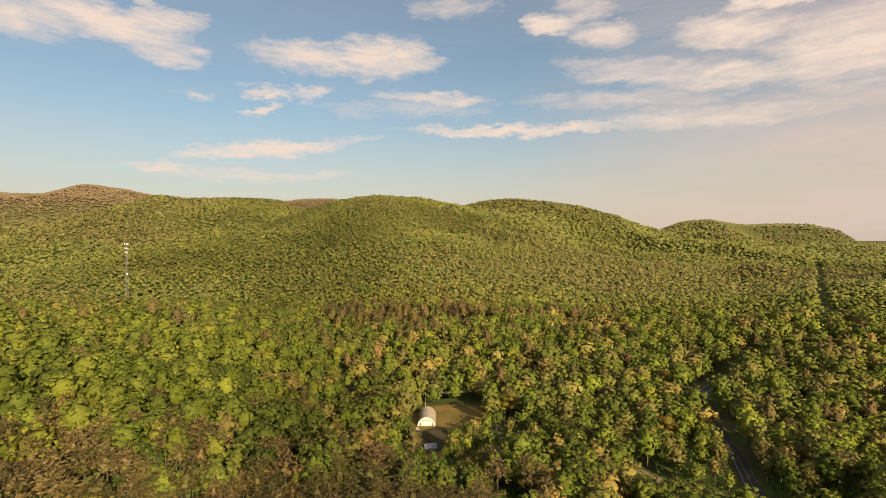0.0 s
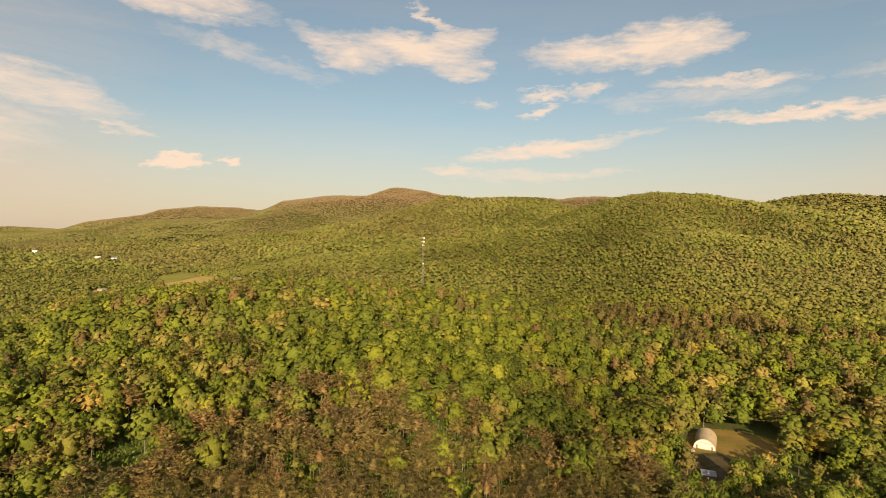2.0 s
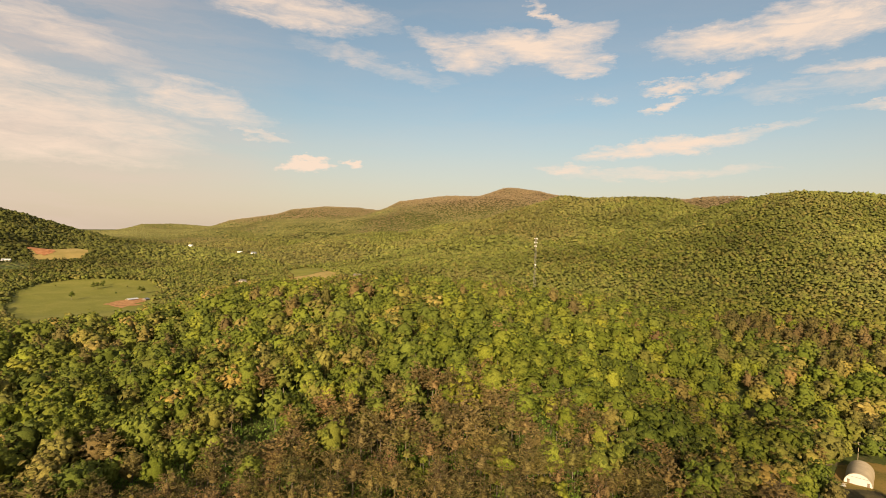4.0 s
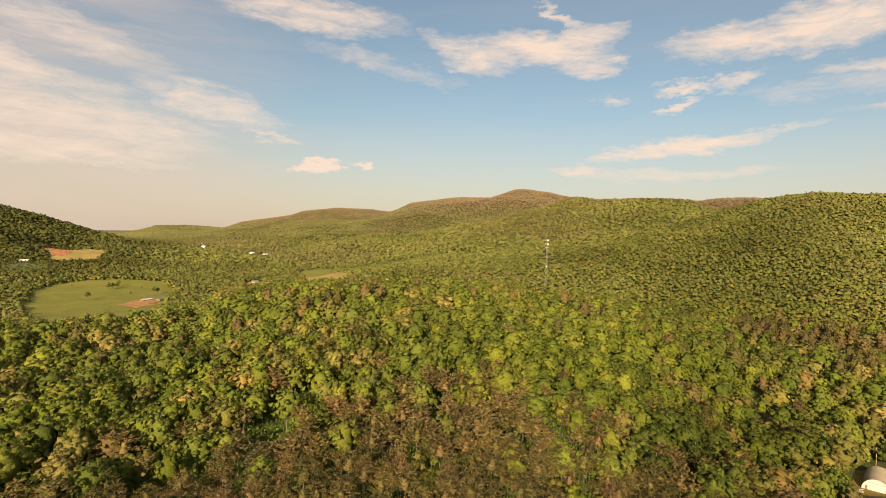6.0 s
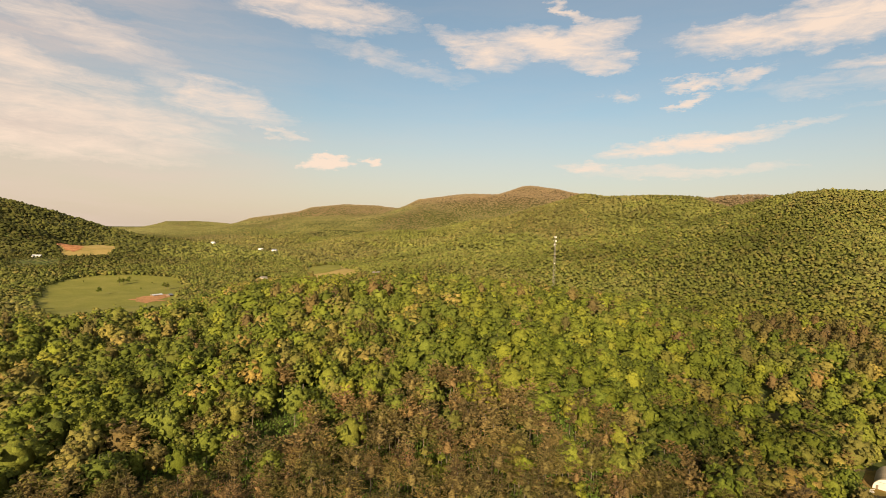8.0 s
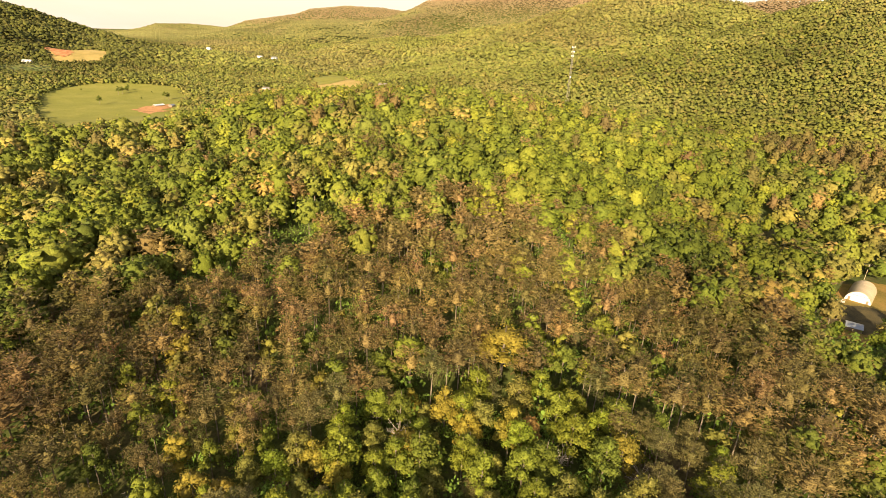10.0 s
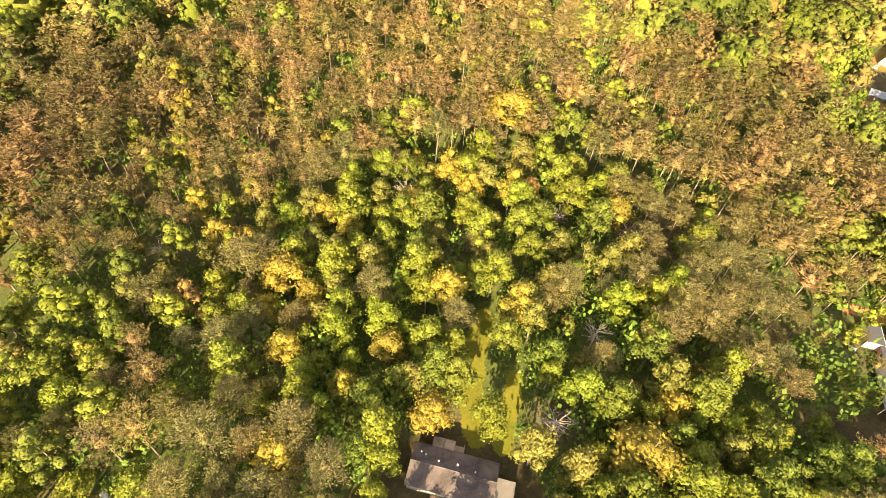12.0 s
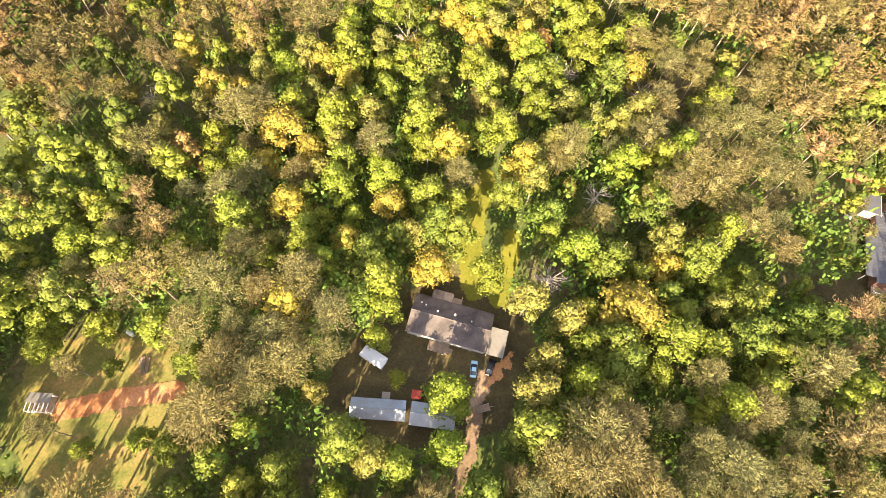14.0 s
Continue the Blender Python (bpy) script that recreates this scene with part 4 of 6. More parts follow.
def lowered(x, y):
    """Younger, lower growth round the buildings and the road."""
    low = 1 - 0.58 * np.exp(-((x - 26) ** 2 + (y - 122) ** 2) / 22 ** 2)
    low = low * (1 - 0.6 * np.exp(-((x + 8) ** 2 / 22 ** 2 + (y - 262) ** 2 / 30 ** 2)))
    low = low * (1 - 0.5 * np.exp(-((x - 30) ** 2 + (y - 304) ** 2) / 34 ** 2))
    for cx, cy, rr, k in ((-620, 175, 90, 0.6), (-700, 225, 60, 0.5), (-800, 655, 60, 0.6), (-1570, 820, 70, 0.7), (-2040, 875, 90, 0.8), (-1400, 225, 60, 0.6), (-840, 440, 60, 0.6), (-770, 585, 70, 0.7), (-860, 590, 60, 0.6)):
        low = low * (1 - k * np.exp(-((x - cx) ** 2 + (y - cy) ** 2) / rr ** 2))
    low = low * (1 - 0.68 * np.exp(-((x - 98) ** 2 + (y - 240) ** 2) / 20 ** 2))
    return low * (1 - 0.55 * np.exp(-((x - 140) ** 2 / 30 ** 2 + (y - 240) ** 2 / 45 ** 2)))


def tree_models(rng):
    """Each kind as whole trees: an empty with a trunk and a crown."""
    made = {}
    for kn in KINDS:
        col, make, tall, R = SPECIES[kn]
        made[kn] = []
        for v in range(4 if kn != "rust" else 2):
            n = 1250 if kn != "pine" else 2500
            q, cs, rs = make(rng, n, tall, R, 0.255 if kn != "pine" else 0.24, 13)
            if kn == "pine":
                col = (0.158, 0.142, 0.055)
            c = np.array(col) * rng.uniform(0.88, 1.15) * rng.uniform(0.95, 1.05, 3)
            i = np.arange(len(q)).reshape(-1, 4)
            tris = np.concatenate([i[:, [0, 1, 2]], i[:, [0, 2, 3]]])
            cv, cf = clump_mesh(rng, cs, rs * (0.7 if kn != "pine" else 0.9), True, 0.8)
            # core masses take 0.9 of the leaf tint, inner shade put into the colour
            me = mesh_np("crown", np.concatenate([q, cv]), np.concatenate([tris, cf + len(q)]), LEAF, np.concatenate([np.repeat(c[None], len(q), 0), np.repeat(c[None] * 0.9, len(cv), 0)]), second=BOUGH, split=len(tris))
            ends = cs
            tv, tf = trunk_parts(rng, tall, 0.2 if kn == "pine" else 0.24, ends, 9)
            mt = mesh_np("trunk", tv, tf, BARK, smooth=True)
            made[kn].append((mt, me))
    return made


TREE_LABELS = {
    "green": ("broadleaf tree with fresh green spring leaves in the woods", "tree"),
    "lime": ("young broadleaf tree with bright yellow-green leaves", "tree"),
    "pale": ("oak with pale yellow catkins and new leaves", "tree"),
    "olive": ("hardwood just leafing out in dull olive green", "tree"),
    "pine": ("tall slender pine with brownish drooping needles", "pine tree"),
    "rust": ("broadleaf tree with orange-tinged new leaves", "tree"),
}


def single_tree(kn, x, y, s, wide, a, v, models):
    mt, me = models[kn][v % len(models[kn])]
    e = new("pine_tree" if kn == "pine" else "tree")
    lab, cat = TREE_LABELS[kn]
    tagged(e, lab, cat, group="woodland trees")
    for nm, m in (("trunk", mt), ("crown", me)):
        o = new(nm, m)
        o.parent = e
    e.matrix_world = Matrix.LocRotScale((x, y, height1(x, y)), Euler((0, 0, a)), (s * wide, s * wide, s))
    return e


MODELS = tree_models(np.random.default_rng(5))
NX, NY, N1, N2 = scatter(0, 205, -180.1, 180.1, 7.1, 101)
NK = pick_kind(NX, NY, N1)
# the stretch of woodland round the home and its grass ride stands as single trees
STRETCH = np.hypot((NX + 30) / 1.0, NY - 62)
ORDER = np.argsort(STRETCH)
CHOSEN = ORDER[:300]
REST = ORDER[300:]
for i in CHOSEN:
    s = 1.06 * (0.62 + 0.6 * ((N2[i] * 131) % 1)) * float(lowered(NX[i], NY[i]))
    single_tree(KINDS[NK[i]], NX[i], NY[i], s, 0.92 + 0.3 * ((N2[i] * 53) % 1), N2[i] * 40, int(N2[i] * 997), MODELS)

RA = np.degrees(np.arctan2(-NX, NY))
RR = np.hypot(NX, NY)
fore = REST[((RA[REST] > -52) & (RA[REST] < 98)) | ((RR[REST] < 120) & (NY[REST] > -80))]
close = fore[(RR[fore] < 132) & (NX[fore] < 75)]
grown("near_woodland", "dense spring woodland of pine and hardwood round the clearing", NX[close], NY[close], N1[close], N2[close], 520, 0.29, 11, True, 1, 1.06)
outer = fore[(RR[fore] >= 132) | (NX[fore] >= 75)]
grown("pine_woodland", "brownish pine woods with scattered hardwoods beyond the home", NX[outer], NY[outer], N1[outer], N2[outer], 240, 0.44, 11, True, 8, 1.1, widen=1.12)
x, y, a, b = forest(205, 340, -52, 95, 7.2, 141)
k = pick_kind(x, y, a) == 4
grown("slope_pines", "close stands of brownish pine on the lower slope", x[k], y[k], a[k], b[k], 130, 0.66, 11, True, 17, 1.14, widen=1.08, light_gain=1.12)
x, y, a, b = forest(205, 340, -52, 95, 10.4, 151)
k = pick_kind(x, y, a) != 4
x, y, a, b = x[k], y[k], a[k], b[k]
grown("slope_woodland", "tall spring hardwoods on the slope above the pines", x, y, a, b, 240, 0.4, 11, True, 7, 1.34, widen=1.12, loose=0.45, light_gain=1.08, cloud=(36, 0.18, False))
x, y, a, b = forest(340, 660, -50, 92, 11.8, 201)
grown("hill_woodland", "mixed green hardwood forest covering the low hill", x, y, a, b, 60, 0.5, 6, False, 2, 1.36, True, 0.05, 6, 1.18, loose=0.4, light_gain=1.08, cloud=(34, 0.19, False))
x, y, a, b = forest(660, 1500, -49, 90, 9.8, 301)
grown("valley_woodland", "spring forest of the valley and lower slopes", x, y, a, b, 0, 1.0, 2, False, 3, 1.26, True, 0.68, 6, 1.2, light_gain=1.06, cloud=(8, 0.42, False), sunk=10.0)
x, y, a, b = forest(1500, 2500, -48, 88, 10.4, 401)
grown("ridge_woodland", "distant spring forest on the ridge slopes", x, y, a, b, 0, 1, 2, False, 4, 1.2, True, 0.76, 6, 1.24, light_gain=1.1, cloud=(4, 0.7, False), sunk=10.0)
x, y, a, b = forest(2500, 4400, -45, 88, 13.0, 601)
grown("far_woodland", "far forest on the high ridges, haze put into its blue-green tint", x, y, a, b, 0, 1, 2, False, 6, 0.9, False, 0.85, 6, 1.75, light_gain=1.15)


def understory():
    """Shrubs and saplings between the trees: loose leaves near the home, rounded leaf masses further out."""
    x, y, a, b = scatter(0, 300, -180.1, 180.1, 3.3, 501)
    az = np.degrees(np.arctan2(-x, y))
    r = np.hypot(x, y)
    ok = (r < 110) | ((az > -40) & (az < 92))
    ok &= a < np.where(r < 110, 1.0, np.where(r > 200, 0.75, 0.5))
    rng = np.random.default_rng(9)
    wood = new("undergrowth")
    tagged(wood, "green shrubs and saplings under the trees", "undergrowth", kind="stuff")

    def tint(aa):
        u = ((aa * 77) % 1)[:, None]
        return np.array(DARK) * (0.75 + 0.8 * u) * (1 + (np.array(LIME) / np.array(DARK) - 1) * 0.5 * ((aa * 191) % 1)[:, None] ** 2)

    L = []
    for v in range(3):
        mine = ok & ((b * 997).astype(int) % 3 == v)
        for k, n, size in ((mine & (r < 135), 72, 0.2), (mine & (r >= 135), 24, 0.24)):
            d = on_ball(rng, n, -0.1)
            q = leaf_quads(rng, d * [1.5, 1.5, 1.9] * rng.uniform(0.55, 1.0, (n, 1)) + [0, 0, 1.3], d, size, 0.5)
            s = 0.8 + 1.25 * b[k] ** 1.2 + 0.9 * smooth01(0.8, 0.95, b[k])
            at = (s * 1.4, s, a[k] * 50, x[k], y[k], height(x[k], y[k]))
            L.append((spread_out(q, *at), many(np.arange(len(q)).reshape(-1, 4), k.sum(), len(q)), np.repeat(tint(a[k]), len(q), 0)))
    joined("leaves", L, LEAF, wood)


understory()


# ---------------------------------------------------------------- building helpers
def boxes(*items):
    """One mesh of boxes, each (x0, y0, z0, x1, y1, z1)."""
    bm = bmesh.new()
    for x0, y0, z0, x1, y1, z1 in items:
        v = [bm.verts.new(p) for p in ((x0, y0, z0), (x1, y0, z0), (x1, y1, z0), (x0, y1, z0), (x0, y0, z1), (x1, y0, z1), (x1, y1, z1), (x0, y1, z1))]
        for f in ((3, 2, 1, 0), (4, 5, 6, 7), (0, 1, 5, 4), (1, 2, 6, 5), (2, 3, 7, 6), (3, 0, 4, 7)):
            bm.faces.new([v[i] for i in f])
    return bm


def extruded(profile, axis_len, axis="x", start=0.0):
    """A closed profile (pairs) swept along x or y."""
    bm = bmesh.new()

    def put(s, p):
        return bm.verts.new((s, p[0], p[1]) if axis == "x" else (p[0], s, p[1]))

    a = [put(start, p) for p in profile]
    b = [put(start + axis_len, p) for p in profile]
    n = len(profile)
    bm.faces.new(a)
    bm.faces.new(b[::-1])
    for i in range(n):
        bm.faces.new((a[i], b[i], b[(i + 1) % n], a[(i + 1) % n]))
    bmesh.ops.recalc_face_normals(bm, faces=bm.faces)
    return bm


def cyl(x, y, z0, z1, r0, r1=None, sides=10):
    bm = bmesh.new()
    r1 = r0 if r1 is None else r1
    m = Matrix.Translation((x, y, (z0 + z1) / 2))
    bmesh.ops.create_cone(bm, cap_ends=True, segments=sides, radius1=r0, radius2=r1, depth=z1 - z0, matrix=m)
    return bm


def rod(a, b, r, sides=5):
    """A straight bar between two points."""
    bm = bmesh.new()
    a, b = Vector(a), Vector(b)
    m = Matrix.Translation((a + b) / 2) @ (b - a).to_track_quat("Z", "Y").to_matrix().to_4x4()
    bmesh.ops.create_cone(bm, cap_ends=True, segments=sides, radius1=r, radius2=r, depth=(b - a).length, matrix=m)
    return bm


def part(name, bm, mat, parent, label="", bevel=0.0):
    if bevel:
        bmesh.ops.bevel(bm, geom=list(bm.edges), offset=bevel, segments=1, affect="EDGES")
    me = bpy.data.meshes.new(name)
    bm.to_mesh(me)
    bm.free()
    me.materials.append(mat)
    o = new(name, me)
    o.parent = parent
    if label:
        tagged(o, label)
    return o


def thing(name, label, category, x, y, rot=0.0, z=None, group=""):
    e = new(name)
    tagged(e, label, category, group)
    e.matrix_world = pose(x, y, height1(x, y) if z is None else z, 0, 0, rot)
    return e


SIDING = plain("painted_siding", (0.55, 0.5, 0.44), 0.6, vary=0.15, scale=1.5)
SIDING_WHITE = plain("white_siding", (0.76, 0.74, 0.7), 0.6, vary=0.12, scale=1.5)
TRIM = plain("white_trim", (0.78, 0.77, 0.74), 0.5, vary=0.1, scale=4)
SHINGLE = plain("asphalt_shingles", (0.096, 0.079, 0.074), 0.95, vary=0.55, scale=1.1, bump=0.4)
SHINGLE_DARK = plain("dark_shingles", (0.09, 0.082, 0.085), 0.95, vary=0.35, scale=2.2, bump=0.4)
ROOF_STEEL = plain("galvanised_roof", (0.29, 0.32, 0.36), 0.42, 0.45, vary=0.22, scale=1.2, stain=(0.27, 0.25, 0.24))
ROOF_PALE = plain("pale_sheet_roof", (0.2, 0.182, 0.158), 0.55, 0.2, vary=0.2, scale=1.2)
ROOF_WHITE = plain("white_sheet_roof", (0.55, 0.57, 0.6), 0.45, 0.1, vary=0.14, scale=1.5)
ROOF_GREY = plain("grey_metal_roof", (0.095, 0.095, 0.11), 0.6, 0.1, vary=0.22, scale=1.0)
TIMBER = plain("weathered_timber", (0.24, 0.18, 0.13), 0.9, vary=0.35, scale=4, bump=0.3)
TIMBER_RED = plain("red_painted_boards", (0.36, 0.055, 0.04), 0.7, vary=0.25, scale=3)
CONCRETE = plain("grey_block", (0.33, 0.31, 0.29), 0.95, vary=0.2, scale=3)
BRICK = plain("brick_wall", (0.32, 0.17, 0.12), 0.9, vary=0.25, scale=6)
STEEL = plain("dull_steel", (0.26, 0.24, 0.22), 0.55, 0.5, vary=0.2, scale=4)
POLE_WOOD = plain("pole_wood", (0.42, 0.34, 0.22), 0.9, vary=0.25, scale=3)
WIRE = plain("wire", (0.25, 0.22, 0.19), 0.6, 0.3)
RUBBER = plain("rubber", (0.025, 0.025, 0.025), 0.9)
PAINT_BLUE = plain("pale_blue_car_paint", (0.36, 0.55, 0.68), 0.25, 0.3, vary=0.06)
PAINT_BLACK = plain("black_car_paint", (0.02, 0.02, 0.025), 0.2, 0.2, vary=0.1)
TAN_SHEET = plain("tan_membrane", (0.43, 0.35, 0.24), 0.6, vary=0.22, scale=0.8)
WHITE_PANEL = plain("white_panel", (0.62, 0.61, 0.58), 0.5, vary=0.1, scale=1.5)
ANTENNA = plain("white_antenna_cover", (0.85, 0.85, 0.83), 0.45, vary=0.05)
LINE_PAINT = plain("road_paint", (0.5, 0.5, 0.47), 0.8, vary=0.2, scale=2)


def glass_material():
    m, nt, b = material("window_glass", 0.06)
    b.inputs["Base Color"].default_value = (0.03, 0.04, 0.05, 1)
    b.inputs["Specular IOR Level"].default_value = 0.7
    return m


GLASS = glass_material()


def window(parent, x, y, z, w, h, face, name="window"):
    """A framed window on a wall that looks along -y, +y, -x or +x."""
    s = -1 if face[0] == "-" else 1
    if face[1] == "y":
        fr = part(name, boxes((x - w / 2, y - 0.04, z, x - w / 2 + 0.09, y + 0.07 * s, z + h), (x + w / 2 - 0.09, y - 0.04, z, x + w / 2, y + 0.07 * s, z + h),
                              (x - w / 2, y - 0.04, z, x + w / 2, y + 0.08 * s, z + 0.1), (x - w / 2, y - 0.04, z + h - 0.1, x + w / 2, y + 0.08 * s, z + h)), TRIM, parent, "white window frame")
        part("pane", boxes((x - w / 2 + 0.08, y - 0.02, z + 0.08, x + w / 2 - 0.08, y + 0.03 * s, z + h - 0.08)), GLASS, fr)
    else:
        fr = part(name, boxes((x - 0.04, y - w / 2, z, x + 0.07 * s, y - w / 2 + 0.09, z + h), (x - 0.04, y + w / 2 - 0.09, z, x + 0.07 * s, y + w / 2, z + h),
                              (x - 0.04, y - w / 2, z, x + 0.08 * s, y + w / 2, z + 0.1), (x - 0.04, y - w / 2, z + h - 0.1, x + 0.08 * s, y + w / 2, z + h)), TRIM, parent, "white window frame")
        part("pane", boxes((x - 0.02, y - w / 2 + 0.08, z + 0.08, x + 0.03 * s, y + w / 2 - 0.08, z + h - 0.08)), GLASS, fr)


def gable_walls(p, L, W, base, eave, ridge, mat, th=0.15):
    part("front_wall", boxes((-L / 2, -W / 2, base, L / 2, -W / 2 + th, eave)), mat, p)
    part("back_wall", boxes((-L / 2, W / 2 - th, base, L / 2, W / 2, eave)), mat, p)
    prof = [(-W / 2 + th, base), (W / 2 - th, base), (W / 2 - th, eave), (0, ridge - 0.16), (-W / 2 + th, eave)]
    part("end_wall", extruded(prof, th, "x", -L / 2), mat, p)
    part("end_wall", extruded(prof, th, "x", L / 2 - th), mat, p)


def gable_roof(p, L, W, eave, ridge, over, mat, ribs=0.0, rib_mat=None, label=""):
    """Two roof slopes with thickness, a ridge cap, and raised seams if the roof is of sheet metal."""
    run = W / 2 + over
    drop = (ridge - eave) * run / (W / 2)
    for s in (-1, 1):
        prof = [(0, ridge), (s * run, ridge - drop), (s * run, ridge - drop - 0.12), (0, ridge - 0.14)]
        slope = part("roof_slope", extruded(prof, L + 2 * over, "x", -L / 2 - over), mat, p, label)
        if ribs:
            n = int((L + 2 * over) / ribs)
            for i in range(n + 1):
                x = -L / 2 - over + i * (L + 2 * over) / n
                pr = [(0, ridge + 0.002), (s * run, ridge - drop + 0.002), (s * run, ridge - drop + 0.05), (0, ridge + 0.05)]
                part("seam", extruded(pr, 0.06, "x", min(max(x, -L / 2 - over), L / 2 + over - 0.06)), rib_mat or mat, slope)
    part("ridge_cap", extruded([(-0.2, ridge - 0.2 * drop / run + 0.01), (0, ridge + 0.07), (0.2, ridge - 0.2 * drop / run + 0.01), (0, ridge + 0.01)], L + 2 * over, "x", -L / 2 - over), rib_mat or mat, p)


def shingle_courses(p, L, W, eave, ridge, over, mat):
    """Raised lower edges of the shingle courses on both slopes."""
    run = W / 2 + over
    k = (ridge - eave) / (W / 2)
    for s in (-1, 1):
        for i in range(1, 11):
            y = run * i / 11
            z = ridge - k * y
            pr = [(s * y, z + 0.03), (s * (y - 0.45), z + 0.45 * k + 0.004), (s * y, z + 0.002)]
            part("shingle_course", extruded(pr, L + 2 * over - 0.02, "x", -L / 2 - over + 0.01), mat, p)


# ---------------------------------------------------------------- the mobile home and its yard
def mobile_home():
    p = thing("mobile_home", "long double-wide home with a brown shingle gable roof and tan siding", "house", -22.9, 35.0, 31.5)
    L, W = 18.2, 8.9
    part("skirting", boxes((-L / 2 + 0.05, -W / 2 + 0.05, -0.3, L / 2 - 0.05, W / 2 - 0.05, 0.65)), CONCRETE, p)
    gable_walls(p, L, W, 0.6, 3.1, 4.6, SIDING)
    gable_roof(p, L, W, 3.1, 4.6, 0.35, SHINGLE, label="weathered brown shingle roof slope")
    shingle_courses(p, L, W, 3.1, 4.6, 0.35, SHINGLE)
    for x in (-7.4, -4.9, 2.4, 5.0, 7.6):
        window(p, x, -W / 2, 1.5, 1.1, 1.2, "-y")
    for x in (-7.0, -3.5, 3.2, 6.4):
        window(p, x, W / 2, 1.5, 1.1, 1.2, "+y")
    for y in (-2.4, 2.2):
        window(p, -L / 2, y, 1.5, 1.0, 1.2, "-x")
        window(p, L / 2, y, 1.5, 1.0, 1.2, "+x")
    d = part("front_door", boxes((-1.7, -W / 2 - 0.05, 0.7, -0.75, -W / 2 + 0.05, 2.75)), TRIM, p)
    part("handle", boxes((-0.9, -W / 2 - 0.12, 1.65, -0.82, -W / 2 - 0.05, 1.8)), STEEL, d)
    for x, y, s in ((-3.5, 1.2, 0.16), (0.6, 1.5, 0.2), (-6.5, 2.0, 0.13), (-7.6, 2.4, 0.1), (4.6, 0.9, 0.13)):
        z = 4.6 - 0.34 * abs(y)
        part("vent_pipe", cyl(x, y, z - 0.15, z + 0.5, s), ROOF_WHITE, p, "pale roof vent pipe")
    part("gutter", boxes((-L / 2 - 0.3, -W / 2 - 0.47, 2.9, L / 2 + 0.3, -W / 2 - 0.36, 3.02)), STEEL, p)
    # back porch with its own low roof
    b = part("back_deck", boxes((-5.9, W / 2, 0.35, 1.3, W / 2 + 2.5, 0.5)), TIMBER, p, "weathered timber back deck")
    for x in (-5.8, -2.3, 1.2):
        part("post", boxes((x - 0.07, W / 2 + 2.3, -0.3, x + 0.07, W / 2 + 2.44, 2.5)), TIMBER, b)
    part("porch_roof", extruded([(W / 2 + 0.1, 3.05), (W / 2 + 2.7, 2.55), (W / 2 + 2.7, 2.45), (W / 2 + 0.1, 2.93)], 5.0, "x", -5.9), SHINGLE, p, "faded brown porch roof")
    part("porch_roof", extruded([(W / 2 + 0.1, 2.85), (W / 2 + 1.9, 2.4), (W / 2 + 1.9, 2.3), (W / 2 + 0.1, 2.72)], 2.2, "x", -0.85), TIMBER, p)
    # front porch: open trellis of beams on posts
    f = part("front_porch", boxes((-3.6, -W / 2 - 2.6, 0.35, 1.2, -W / 2 - 0.02, 0.5)), TIMBER, p, "dark timber front porch")
    for x in (-3.5, -1.2, 1.1):
        part("post", boxes((x - 0.06, -W / 2 - 2.55, -0.3, x + 0.06, -W / 2 - 2.43, 2.7)), TIMBER, f)
    for i in range(9):
        x = -3.5 + i * 0.575
        part("slat", boxes((x - 0.03, -W / 2 - 2.6, 2.62, x + 0.03, -W / 2 - 0.1, 2.74)), TIMBER, f)
    part("rail", boxes((-3.6, -W / 2 - 2.58, 1.35, 1.2, -W / 2 - 2.5, 1.45)), TIMBER, f)
    for i in range(3):
        part("step", boxes((1.25 + 0.3 * i, -W / 2 - 2.0, 0.3 - 0.17 * i - 0.15, 1.55 + 0.3 * i, -W / 2 - 0.8, 0.34 - 0.13 * i)), TIMBER, f)


def carport():
    p = thing("carport", "flat pale sheet-metal carport on posts beside the home", "carport", -12.2, 39.6, 31.7)
    r = part("roof", extruded([(-3.3, 2.55), (3.3, 2.75), (3.3, 2.83), (-3.3, 2.63)], 3.9, "x", -1.95), ROOF_PALE, p)
    r.matrix_basis = Matrix.Identity(4)
    for i in range(9):
        x = -1.95 + i * 0.4775
        part("rib", extruded([(-3.3, 2.63), (3.3, 2.83), (3.3, 2.87), (-3.3, 2.67)], 0.07, "x", x), ROOF_PALE, r)
    for x in (-1.85, 1.85):
        for y in (-3.1, 0, 3.1):
            part("post", boxes((x - 0.05, y - 0.05, -0.2, x + 0.05, y + 0.05, 2.6 + y * 0.03)), STEEL, p)
        part("beam", extruded([(-3.3, 2.43), (3.3, 2.63), (3.3, 2.74), (-3.3, 2.54)], 0.1, "x", x - 0.05), STEEL, p)


def white_shed():
    p = thing("canopy_shed", "small shed with a plain white sheet roof", "shed", -28.8, 16.85, 14.0)
    for n, b in (("back_wall", (-2.75, 1.05, 0, 2.75, 1.13, 2.2)), ("front_wall", (-2.75, -1.13, 0, 1.2, -1.05, 2.1)), ("end_wall", (-2.75, -1.05, 0, -2.67, 1.05, 2.15)), ("end_wall", (2.67, -1.05, 0, 2.75, 1.05, 2.15))):
        part(n, boxes(b), WHITE_PANEL, p)
    r = part("roof", extruded([(-1.4, 2.2), (1.4, 2.35), (1.4, 2.43), (-1.4, 2.28)], 6.0, "x", -3.0), ROOF_WHITE, p)
    for i in range(13):
        part("rib", extruded([(-1.4, 2.28), (1.4, 2.43), (1.4, 2.47), (-1.4, 2.32)], 0.06, "x", -3.0 + i * 0.495), ROOF_WHITE, r)


